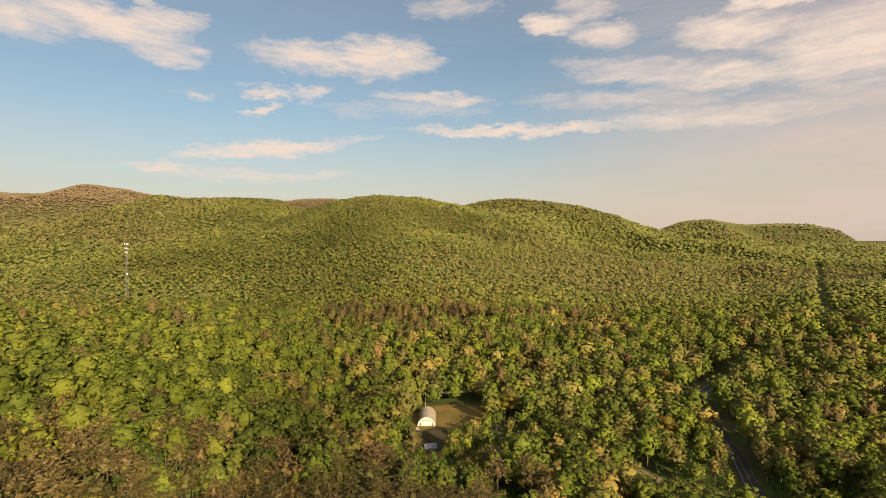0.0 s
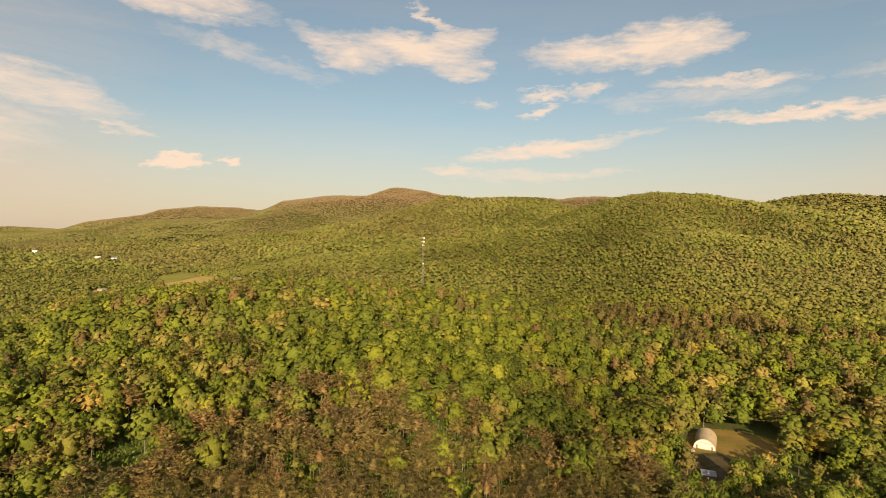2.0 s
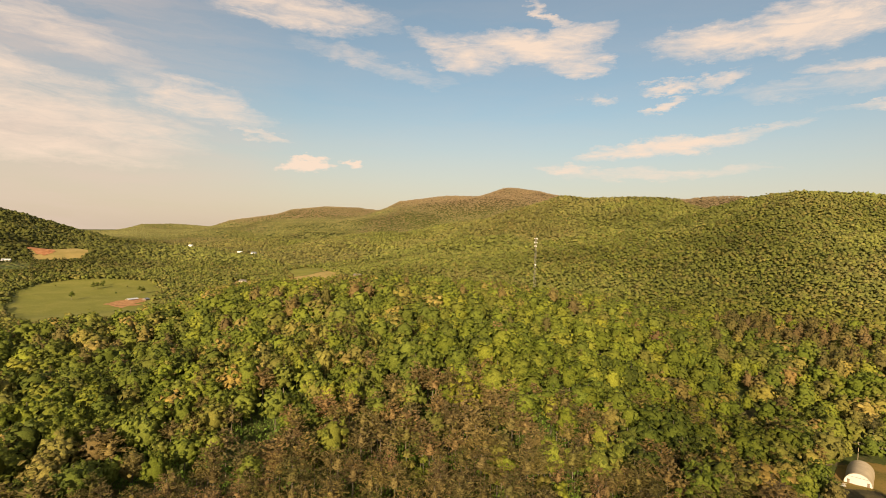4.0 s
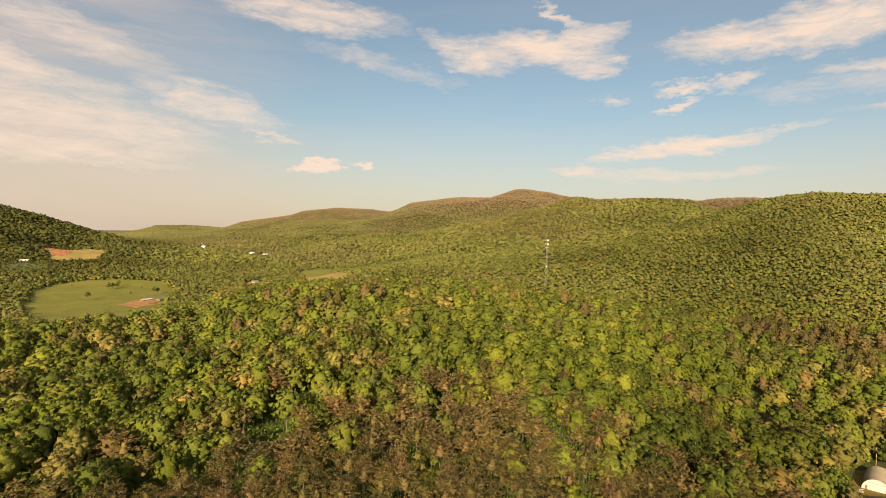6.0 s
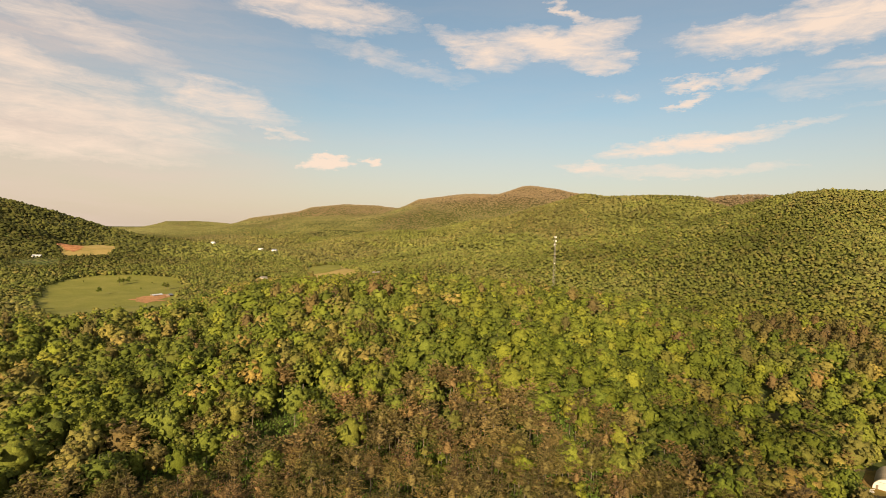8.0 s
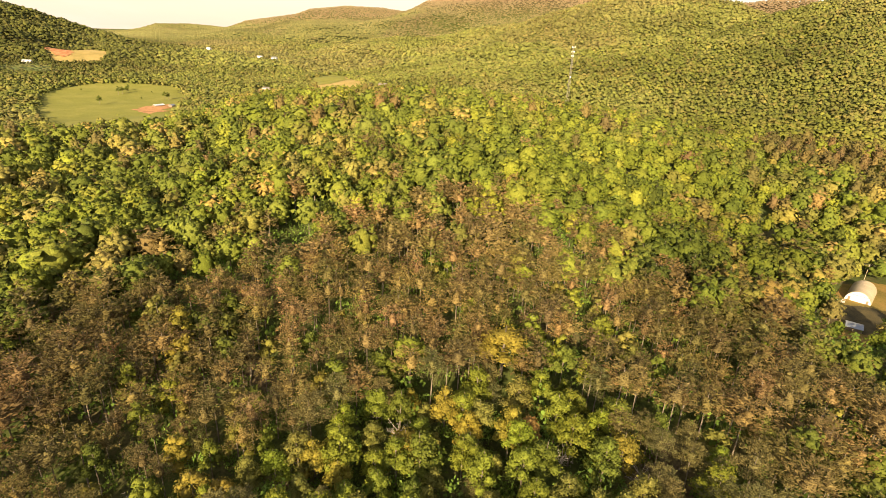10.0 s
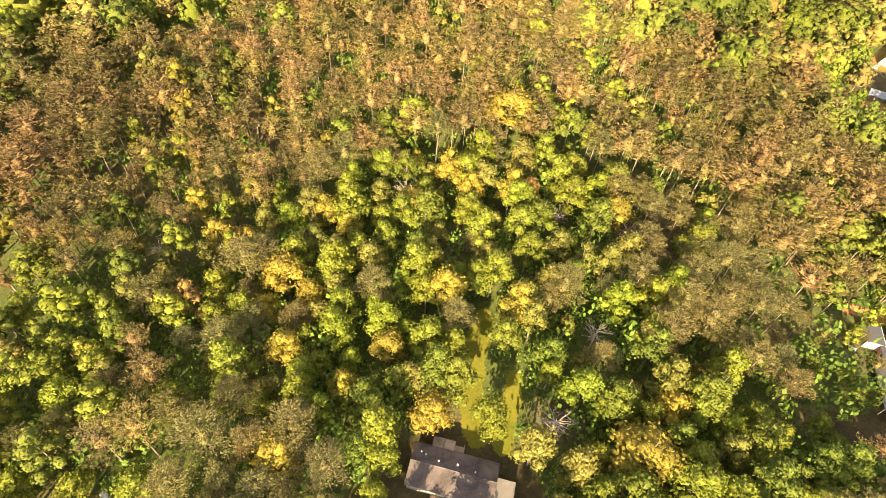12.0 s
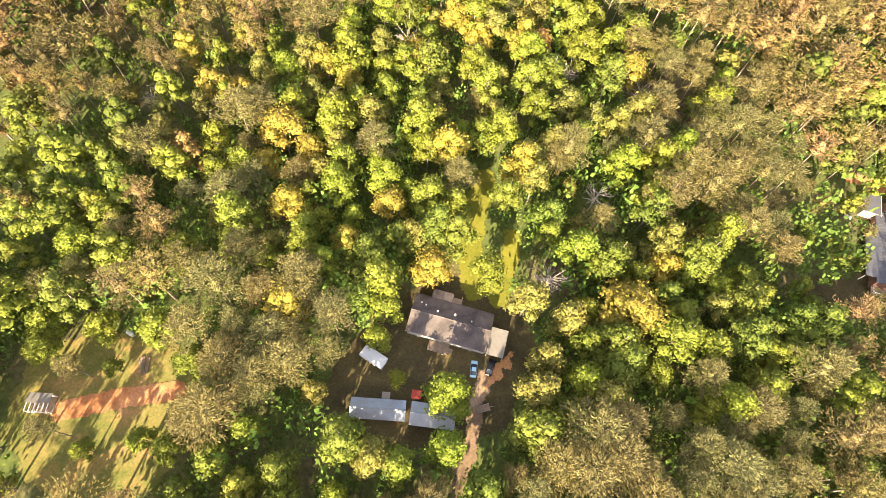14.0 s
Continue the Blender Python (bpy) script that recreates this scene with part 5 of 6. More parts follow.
def long_shed(x, y, rot, L, W, label):
    p = thing("pole_shed", label, "shed", x, y, rot, group="tin-roofed sheds")
    gable_walls(p, L, W, -0.2, 2.3, 3.0, TIMBER, 0.1)
    gable_roof(p, L, W, 2.3, 3.05, 0.35, ROOF_STEEL, 0.8, ROOF_STEEL, "galvanised sheet roof slope")
    n = int(L / 2.6)
    for i in range(n):
        cx = -L / 2 + (i + 0.5) * L / n
        part("stall_door", boxes((cx - 0.8, -W / 2 - 0.05, 0, cx + 0.8, -W / 2 + 0.02, 2.05)), TIMBER, p)
    return p


def small_box(name, label, category, x, y, rot, w, d, h, wall, roof):
    p = thing(name, label, category, x, y, rot)
    part("body", boxes((-w / 2, -d / 2, -0.1, w / 2, d / 2, h)), wall, p, bevel=0.02)
    part("roof", extruded([(-d / 2 - 0.15, h + 0.02), (d / 2 + 0.15, h + 0.3), (d / 2 + 0.15, h + 0.38), (-d / 2 - 0.15, h + 0.1)], w + 0.3, "x", -w / 2 - 0.15), roof, p)
    part("door", boxes((-0.4, -d / 2 - 0.04, 0, 0.4, -d / 2 + 0.02, min(1.9, h - 0.1))), TIMBER, p)
    return p


def car(label, x, y, rot, paint):
    p = thing("car", label, "car", x, y, rot, group="parked cars")
    p.scale = (0.88, 0.9, 0.95)
    # side outline of the body, from the tail to the nose
    low = [(-2.2, 0.35), (2.2, 0.32), (2.28, 0.55), (2.15, 0.78), (1.2, 0.92), (-1.6, 0.98), (-2.22, 0.9), (-2.28, 0.6)]
    bm = extruded([(a, b) for a, b in low], 1.72, "y", -0.86)
    for v in bm.verts:
        v.co.x, v.co.y = v.co.x, v.co.y * (1 - 0.10 * max(0, abs(v.co.x) - 1.4))
    body = part("body", bm, paint, p, bevel=0.06)
    bm = bmesh.new()
    rings = [(0.93, 1.25, -1.75, 0.78), (1.3, 0.45, -1.05, 0.64), (1.42, 0.25, -0.75, 0.58)]
    vs = []
    for z, xf, xb, hw in rings:
        vs.append([bm.verts.new(c) for c in ((xf, -hw, z), (xf, hw, z), (xb, hw, z), (xb, -hw, z))])
    for a, b in zip(vs[:-1], vs[1:]):
        for i in range(4):
            bm.faces.new((a[i], a[(i + 1) % 4], b[(i + 1) % 4], b[i]))
    bm.faces.new(vs[-1])
    part("glasshouse", bm, GLASS, p, "dark car windows")
    part("roof", boxes((-0.8, -0.57, 1.4, 0.3, 0.57, 1.45)), paint, p, bevel=0.02)
    for wx in (-1.35, 1.35):
        for s in (-1, 1):
            bm = bmesh.new()
            bmesh.ops.create_cone(bm, cap_ends=True, segments=16, radius1=0.33, radius2=0.33, depth=0.22, matrix=Matrix.Translation((wx, s * 0.78, 0.33)) @ Matrix.Rotation(math.pi / 2, 4, "X"))
            w = part("wheel", bm, RUBBER, p)
            bm = bmesh.new()
            bmesh.ops.create_cone(bm, cap_ends=True, segments=12, radius1=0.19, radius2=0.19, depth=0.02, matrix=Matrix.Translation((wx, s * 0.9, 0.33)) @ Matrix.Rotation(math.pi / 2, 4, "X"))
            part("rim", bm, STEEL, w)
    for s in (-1, 1):
        part("headlight", boxes((2.1, s * 0.62 - 0.16, 0.62, 2.24, s * 0.62 + 0.16, 0.74)), GLASS, p)
        part("tail_light", boxes((-2.26, s * 0.66 - 0.14, 0.7, -2.16, s * 0.66 + 0.14, 0.84)), TIMBER_RED, p)
        part("mirror", boxes((0.75, s * 0.9 - 0.07, 0.95, 0.9, s * 0.9 + 0.07, 1.06)), paint, p)
    return p


def utility_trailer():
    p = thing("utility_trailer", "small open utility trailer with a tipped grey frame", "trailer", -4.2, 27.4, 60)
    part("bed", boxes((-1.4, -0.75, 0.45, 1.4, 0.75, 0.53)), TIMBER, p)
    for n, b in (("side_rail", (-1.4, -0.78, 0.53, 1.4, -0.73, 0.85)), ("side_rail", (-1.4, 0.73, 0.53, 1.4, 0.78, 0.85)), ("tail_gate", (-1.45, -0.75, 0.53, -1.4, 0.75, 1.1)), ("drawbar", (1.4, -0.05, 0.42, 2.5, 0.05, 0.5))):
        part(n, boxes(b), STEEL, p)
    for s in (-1, 1):
        bm = bmesh.new()
        bmesh.ops.create_cone(bm, cap_ends=True, segments=14, radius1=0.32, radius2=0.32, depth=0.18, matrix=Matrix.Translation((0, s * 0.9, 0.32)) @ Matrix.Rotation(math.pi / 2, 4, "X"))
        part("wheel", bm, RUBBER, p)


mobile_home()
carport()
white_shed()
long_shed(-19.5, 10.2, 43.5, 11.2, 3.7, "long timber shed with a weathered galvanised roof")
long_shed(-10.5, 17.9, 40.0, 9.0, 4.3, "timber shed with a bright galvanised roof beside the drive")
small_box("red_hut", "small dark red painted hut between the sheds and home", "hut", -16.2, 18.4, 40, 1.9, 1.5, 1.8, TIMBER_RED, TIMBER_RED)
small_box("chicken_coop", "little grey coop behind the tin-roofed shed", "coop", -20.6, 13.4, 42, 1.5, 1.2, 1.3, TIMBER, ROOF_PALE)
car("pale blue sedan parked on the dirt by the home", -11.8, 31.9, 128.4, PAINT_BLUE)
car("black sedan parked half under the pale carport", -9.5, 34.9, 118, PAINT_BLACK)
utility_trailer()


def barrel(x, y):
    p = thing("burn_barrel", "open rusty burn barrel standing in the yard", "barrel", x, y)
    part("drum", cyl(0, 0, 0, 0.88, 0.29, sides=16), STEEL, p)
    for z in (0.28, 0.58, 0.85):
        part("hoop", cyl(0, 0, z, z + 0.03, 0.305, sides=16), STEEL, p)


barrel(-19.3, 29.2)


def fence_line(pts, label):
    p = thing("wire_fence", label, "fence", 0, 0, 0, 0)
    for (x0, y0), (x1, y1) in zip(pts[:-1], pts[1:]):
        n = max(2, int(math.hypot(x1 - x0, y1 - y0) / 2.4))
        for i in range(n):
            x, y = x0 + (x1 - x0) * i / n, y0 + (y1 - y0) * i / n
            part("post", boxes((x - 0.05, y - 0.05, -0.2, x + 0.05, y + 0.05, 1.3)), TIMBER, p)
        for z in (0.45, 0.85, 1.22):
            part("strand", rod((x0, y0, z), (x1, y1, z), 0.015, 4), WIRE, p)


fence_line([(-9.2, 43.6), (-13.2, 50.5), (-19.0, 55.0)], "thin wire fence on timber posts behind the carport")


# ---------------------------------------------------------------- the red-dirt lot
strip("clay_strip", "freshly graded strip of red clay with tyre ridges", "bare soil", [(-64, -38.2), (-58.6, -28.6), (-51.9, -18.8)], 2.1, CLAY, 0.14, 0.14, 0.5)


def furrows():
    p = thing("clay_ridges", "low tyre ridges pressed into the red clay", "ridges", 0, 0, 0, 0)
    for k in range(5):
        off = -1.5 + k * 0.75
        a, b = Vector((-63.5, -38, 0)), Vector((-52.2, -19.2, 0))
        d = (b - a).normalized()
        nrm = Vector((-d.y, d.x, 0))
        n = 26
        for i in range(n if k in (1, 2) else 1):
            t0, t1 = (i / n, (i + 0.55) / n) if k in (1, 2) else (0.02, 0.97)
            q0, q1 = a + (b - a) * t0 + nrm * off, a + (b - a) * t1 + nrm * off
            part("ridge", rod((q0.x, q0.y, 0.15), (q1.x, q1.y, 0.15), 0.13, 6), CLAY, p)


furrows()


def junk_shed():
    p = thing("play_shed", "half-built white framed shed with open windows on the lot", "shed", -67.4, -40.0, 45)
    for x in (-2.2, 0, 2.2):
        for y in (-1.7, 1.7):
            part("post", boxes((x - 0.07, y - 0.07, -0.2, x + 0.07, y + 0.07, 2.3)), TRIM, p)
    part("back_wall", boxes((-2.2, 1.6, 0, 2.2, 1.68, 2.2)), WHITE_PANEL, p)
    part("floor", boxes((-2.3, -1.8, 0.1, 2.3, 1.8, 0.22)), TIMBER, p)
    r = part("roof", extruded([(-0.1, 2.55), (2.0, 2.35), (2.0, 2.27), (-0.1, 2.47)], 4.8, "x", -2.4), ROOF_PALE, p)
    for i in range(6):
        part("rafter", boxes((-2.2 + i * 0.86, -1.8, 2.25, -2.1 + i * 0.86, 0.0, 2.38)), TRIM, r)
    for x in (-1.1, 1.1):
        window(p, x, -1.72, 0.8, 1.3, 1.1, "-y")


junk_shed()


def lumber_pile():
    p = thing("brush_pile", "pile of grey poles and boards on the grass", "wood pile", -61.2, -20.9, 60)
    rng = random.Random(4)
    for i in range(16):
        x, z = rng.uniform(-0.7, 0.7), 0.1 + 0.09 * (i // 4)
        a = rng.uniform(-0.25, 0.25)
        part("board", rod((x - 0.3 * a, -1.9 + rng.uniform(-0.3, 0.3), z), (x + 3.5 * a, 1.9, z + 0.1), rng.uniform(0.06, 0.12), 6), TIMBER, p)


lumber_pile()


def white_tank(x, y, label):
    p = thing("white_tank", label, "tank", x, y, 20)
    bm = bmesh.new()
    bmesh.ops.create_cone(bm, cap_ends=True, segments=14, radius1=0.55, radius2=0.55, depth=1.9, matrix=Matrix.Translation((0, 0, 0.75)) @ Matrix.Rotation(math.pi / 2, 4, "Y"))
    part("tank", bm, WHITE_PANEL, p, bevel=0.05)
    for s in (-0.6, 0.6):
        part("foot", boxes((s - 0.1, -0.4, 0, s + 0.1, 0.4, 0.3)), CONCRETE, p)


white_tank(-69.1, -19.3, "white gas tank lying at the edge of the lot")


# ---------------------------------------------------------------- the large house in the woods
def big_house():
    p = thing("farmhouse", "large rambling house with grey metal roofs in the trees", "house", 41.0, 131.6, -64.5)
    L, W = 21.0, 9.0
    part("foundation", boxes((-L / 2 + 0.05, -W / 2 + 0.05, -0.4, L / 2 - 0.05, W / 2 - 0.05, 0.5)), BRICK, p)
    gable_walls(p, L, W, 0.45, 3.3, 5.2, BRICK)
    gable_roof(p, L, W, 3.3, 5.2, 0.45, ROOF_GREY, 0.9, ROOF_GREY, "grey standing-seam roof slope")
    for x in (-8, -5, -2, 1.5, 4.5, 8):
        window(p, x, -W / 2, 1.4, 1.1, 1.4, "-y")
        window(p, x, W / 2, 1.4, 1.1, 1.4, "+y")
    for i in range(5):
        part("skylight", boxes((-8 + i * 3.4, -2.2, 4.35, -7.6 + i * 3.4, -1.8, 4.62)), ROOF_WHITE, p, "small white roof vent")
    part("chimney", boxes((-9.6, -0.5, 3.6, -8.7, 0.4, 6.3)), BRICK, p, "brick chimney")
    part("lower_roof", extruded([(-W / 2 - 2.8, 2.6), (-W / 2 + 0.2, 3.25), (-W / 2 + 0.2, 3.33), (-W / 2 - 2.8, 2.68)], 13, "x", -3.5), ROOF_GREY, p, "grey lean-to porch roof")
    for i in range(5):
        part("post", boxes((-3.4 + i * 3.15, -W / 2 - 2.7, -0.2, -3.27 + i * 3.15, -W / 2 - 2.57, 2.62)), TRIM, p)
    d = part("deck", boxes((L / 2, -W / 2, 0.5, L / 2 + 2.2, W / 2, 0.65)), TIMBER, p, "end deck with white railing")
    part("railing", boxes((L / 2 + 2.1, -W / 2, 1.45, L / 2 + 2.2, W / 2, 1.55), (L / 2 + 0.1, -W / 2, 1.45, L / 2 + 2.2, -W / 2 + 0.1, 1.55)), TRIM, d)
    for i in range(16):
        y = -W / 2 + 0.1 + i * 0.58
        part("baluster", boxes((L / 2 + 2.12, y, 0.6, L / 2 + 2.18, y + 0.06, 1.47)), TRIM, d)
    q = thing("house_wing", "cross wing of the large house with a dark shingle roof", "house", 38.5, 143.2, 25.5)
    gable_walls(q, 11, 7, -0.2, 3.6, 5.8, BRICK)
    gable_roof(q, 11, 7, 3.6, 5.8, 0.4, SHINGLE_DARK, label="dark shingle roof slope")
    for x in (-3.5, 0, 3.5):
        window(q, x, -3.5, 1.4, 1.1, 1.4, "-y")
        window(q, x, 3.5, 1.4, 1.1, 1.4, "+y")
    window(q, -5.5, 0, 1.5, 1.2, 1.4, "-x")
    r = thing("lean_to", "flat-roofed grey lean-to with white trim", "lean-to", 29.6, 140.9, -64.5)
    part("wall", boxes((-3, -1.9, -0.2, 3, 1.9, 2.6)), SIDING, r, bevel=0.02)
    rf = part("roof", boxes((-3.3, -2.2, 2.62, 3.3, 2.2, 2.78)), ROOF_GREY, r)
    part("parapet", boxes((-3.3, 2.2, 2.6, 3.3, 2.32, 2.9)), TRIM, rf)
    part("door", boxes((-0.5, -1.96, 0, 0.5, -1.88, 2.05)), TRIM, r)
    t = thing("porch_bench", "white slatted bench on the path near the house", "bench", 27.6, 134.6, 10)
    for i in range(4):
        part("slat", boxes((-0.9, -0.45 + i * 0.25, 0.42, 0.9, -0.27 + i * 0.25, 0.47)), TRIM, t)
    for x in (-0.8, 0.8):
        part("leg", boxes((x - 0.05, -0.45, 0, x + 0.05, 0.45, 0.42)), TRIM, t)


big_house()
strip("clay_bank", "bare orange earth bank beside the large house", "bare soil", [(22, 147), (29, 150.5), (37, 152)], 2.0, CLAY, 0.12, 0.5, 0.8)


def yard_post(x, y, label):
    p = thing("yard_marker", label, "ring", x, y)
    part("ring", cyl(0, 0, 0.02, 0.35, 0.5, sides=14), WHITE_PANEL, p)
    part("soil", cyl(0, 0, 0.1, 0.36, 0.36, sides=14), YARD, p)


yard_post(33.2, 97.5, "white round planter ring on the shaded ground")


# ---------------------------------------------------------------- the hoop building
def hoop_building():
    zb = height1(-11.6, 340)
    p = thing("hoop_building", "tan half-round hoop barn with a white end wall", "barn", -11.6, 336.6, 0, zb + 0.2)
    R, L, n = 5.9, 22.0, 20
    for k in range(8):
        y0, y1 = L * k / 8, L * (k + 1) / 8 - 0.05
        bm = bmesh.new()
        ring = []
        for y in (y0, y1):
            o = [bm.verts.new((math.cos(math.pi * i / n) * R, y, math.sin(math.pi * i / n) * R)) for i in range(n + 1)]
            i2 = [bm.verts.new((math.cos(math.pi * i / n) * (R - 0.12), y, math.sin(math.pi * i / n) * (R - 0.12))) for i in range(n + 1)]
            ring.append((o, i2))
        for i in range(n):
            (o0, a0), (o1, a1) = ring
            bm.faces.new((o0[i], o1[i], o1[i + 1], o0[i + 1]))
            bm.faces.new((a0[i + 1], a1[i + 1], a1[i], a0[i]))
            bm.faces.new((o0[i + 1], a0[i + 1], a0[i], o0[i]))
            bm.faces.new((o1[i], a1[i], a1[i + 1], o1[i + 1]))
        part("cover_panel", bm, TAN_SHEET, p)
        bm = bmesh.new()
        for i in range(n):
            for rr in (R + 0.06,):
                a0, a1 = math.pi * i / n, math.pi * (i + 1) / n
                v = [bm.verts.new((math.cos(a) * r, y, math.sin(a) * r)) for a, r, y in ((a0, rr, y1 - 0.03), (a1, rr, y1 - 0.03), (a1, rr, y1 + 0.1), (a0, rr, y1 + 0.1))]
                bm.faces.new(v)
        part("hoop_seam", bm, TAN_SHEET, p)
    for y, nm in ((0.25, "front_wall"), (L - 0.35, "back_wall")):
        prof = [(math.cos(math.pi * i / n) * (R - 0.16), math.sin(math.pi * i / n) * (R - 0.16)) for i in range(n + 1)]
        part(nm, extruded(prof, 0.1, "y", y), WHITE_PANEL, p, "white sheeted end wall")
    part("door", boxes((-2.0, 0.12, 0, 2.0, 0.22, 3.6)), WHITE_PANEL, p)
    for x in (-4.0, 4.0):
        part("side_door", boxes((x - 0.5, 0.14, 0, x + 0.5, 0.22, 2.1)), TIMBER, p)
    part("door_track", boxes((-4.2, 0.08, 3.62, 4.2, 0.2, 3.76)), STEEL, p)
    s = thing("tin_shed", "low shed with a pale grey sheet roof near the barn", "shed", -8.2, 298, 8)
    gable_walls(s, 6.5, 7.0, -0.3, 2.4, 3.2, TIMBER, 0.1)
    gable_roof(s, 6.5, 7.0, 2.4, 3.2, 0.3, ROOF_STEEL, 0.9, ROOF_STEEL)
    s = thing("tin_shed", "small lean shed with a grey roof behind trees", "shed", -17.5, 305, -20)
    gable_walls(s, 4, 3.5, -0.3, 2.2, 2.8, TIMBER, 0.1)
    gable_roof(s, 4, 3.5, 2.2, 2.8, 0.25, ROOF_GREY, 0.9, ROOF_GREY)


hoop_building()


def scrap_heap():
    """Weathered boards, pipes and pale sheets thrown together in front of the barn."""
    p = thing("scrap_heap", "heap of pale boards and sheets before the hoop barn", "scrap heap", -18.6, 330.0, 25)
    rng = random.Random(12)
    for i in range(14):
        a, l = rng.uniform(0, 3.1), rng.uniform(1.6, 3.2)
        x, y, z = rng.uniform(-2.2, 2.2), rng.uniform(-1.4, 1.4), 0.55 + 0.05 * i
        part("board", rod((x - math.cos(a) * l / 2, y - math.sin(a) * l / 2, z), (x + math.cos(a) * l / 2, y + math.sin(a) * l / 2, z + rng.uniform(-0.25, 0.25)), 0.09, 6), TIMBER if i % 3 else WHITE_PANEL, p)
    for x, y in ((-1.5, 0.6), (0.9, -0.7), (1.9, 0.8)):
        part("sheet", boxes((x - 0.9, y - 0.6, 0.4, x + 0.9, y + 0.6, 0.46)), WHITE_PANEL, p, "pale sheet of board", bevel=0.01)
    part("base", boxes((-2.4, -1.5, -0.2, 2.4, 1.5, 0.42)), TIMBER, p, "low stack of old timber")


scrap_heap()
strip("farm_track", "pale rutted track curving up beside the hoop barn", "track", [(-37, 331), (-29, 342), (-24, 362), (-21, 374)], 1.3, TRACK, 0.45, 0.6, 0.8)
patch("work_yard", "bare trampled soil in front of the hoop barn", "yard", [(-26, 322), (-4, 334), (6, 322), (2, 296), (-18, 294)], YARD, 0.42, 1.0, 2.5)


def power_line(spots):
    tops = []
    for x, y in spots:
        z = height1(x, y)
        p = thing("utility_pole", "bare timber utility pole with a crossarm", "utility pole", x, y, 0, z, group="poles of the power line")
        part("pole", cyl(0, 0, -0.5, 10.3, 0.19, 0.12, 10), POLE_WOOD, p)
        part("crossarm", boxes((-0.09, -1.2, 9.5, 0.09, 1.2, 9.68)), POLE_WOOD, p)
        for s in (-1.05, 0, 1.05):
            part("insulator", cyl(0, s, 9.68, 9.9, 0.06, 0.04, 8), WHITE_PANEL, p)
        part("transformer", cyl(0.35, 0, 7.8, 8.8, 0.26, sides=12), STEEL, p)
        tops.append((x, y, z))
    for (a, b) in zip(tops[:-1], tops[1:]):
        for s in (-1.05, 0, 1.05):
            w = new("power_wire")
            tagged(w, "thin sagging power wire strung between poles", "wire", group="wires of the power line")
            pts = []
            for i in range(13):
                f = i / 12
                sag = 1.6 * 4 * f * (1 - f)
                pts.append((a[0] + (b[0] - a[0]) * f, a[1] + (b[1] - a[1]) * f + s, a[2] + (b[2] - a[2]) * f + 9.9 - sag))
            v, f = tube(pts, [0.03] * 13, 4)
            o = new("strand", mesh_np("strand", v, f, WIRE))
            o.parent = w


power_line([(-62, 369), (-13.8, 378.6), (38, 388), (92, 402)])


# ---------------------------------------------------------------- road markings
def curve_points(pts, step=3.0):
    out = []
    P = [pts[0]] + pts + [pts[-1]]
    for i in range(1, len(P) - 2):
        p0, p1, p2, p3 = (np.array(q, float) for q in P[i - 1:i + 3])
        n = max(2, int(np.linalg.norm(p2 - p1) / step))
        for k in range(n):
            t = k / n
            out.append(0.5 * ((2 * p1) + (p2 - p0) * t + (2 * p0 - 5 * p1 + 4 * p2 - p3) * t * t + (3 * p1 - p0 - 3 * p2 + p3) * t ** 3))
    out.append(np.array(pts[-1], float))
    return np.array(out)


def ribbon(name, pts, side, half, mat, lift, parent):
    c = curve_points(pts)
    d = unit(np.gradient(c, axis=0))
    nrm = np.c_[-d[:, 1], d[:, 0]]
    a, b = c + nrm * (side - half), c + nrm * (side + half)
    xy = np.concatenate([a, b])
    z = np.r_[height(c[:, 0], c[:, 1]), height(c[:, 0], c[:, 1])] + lift
    n = len(c)
    i = np.arange(n - 1)
    f = np.stack([i, i + n, i + n + 1, i + 1], -1)
    o = new(name, mesh_np(name, np.c_[xy, z], f, mat))
    o.parent = parent
    return o


road_ob = bpy.data.objects["road"]
for s in (-2.9, 2.9):
    ribbon("edge_line", ROAD, s, 0.11, LINE_PAINT, 0.42, road_ob)
for s in (-0.12, 0.12):
    ribbon("centre_line", ROAD, s, 0.06, STRAW, 0.42, road_ob)


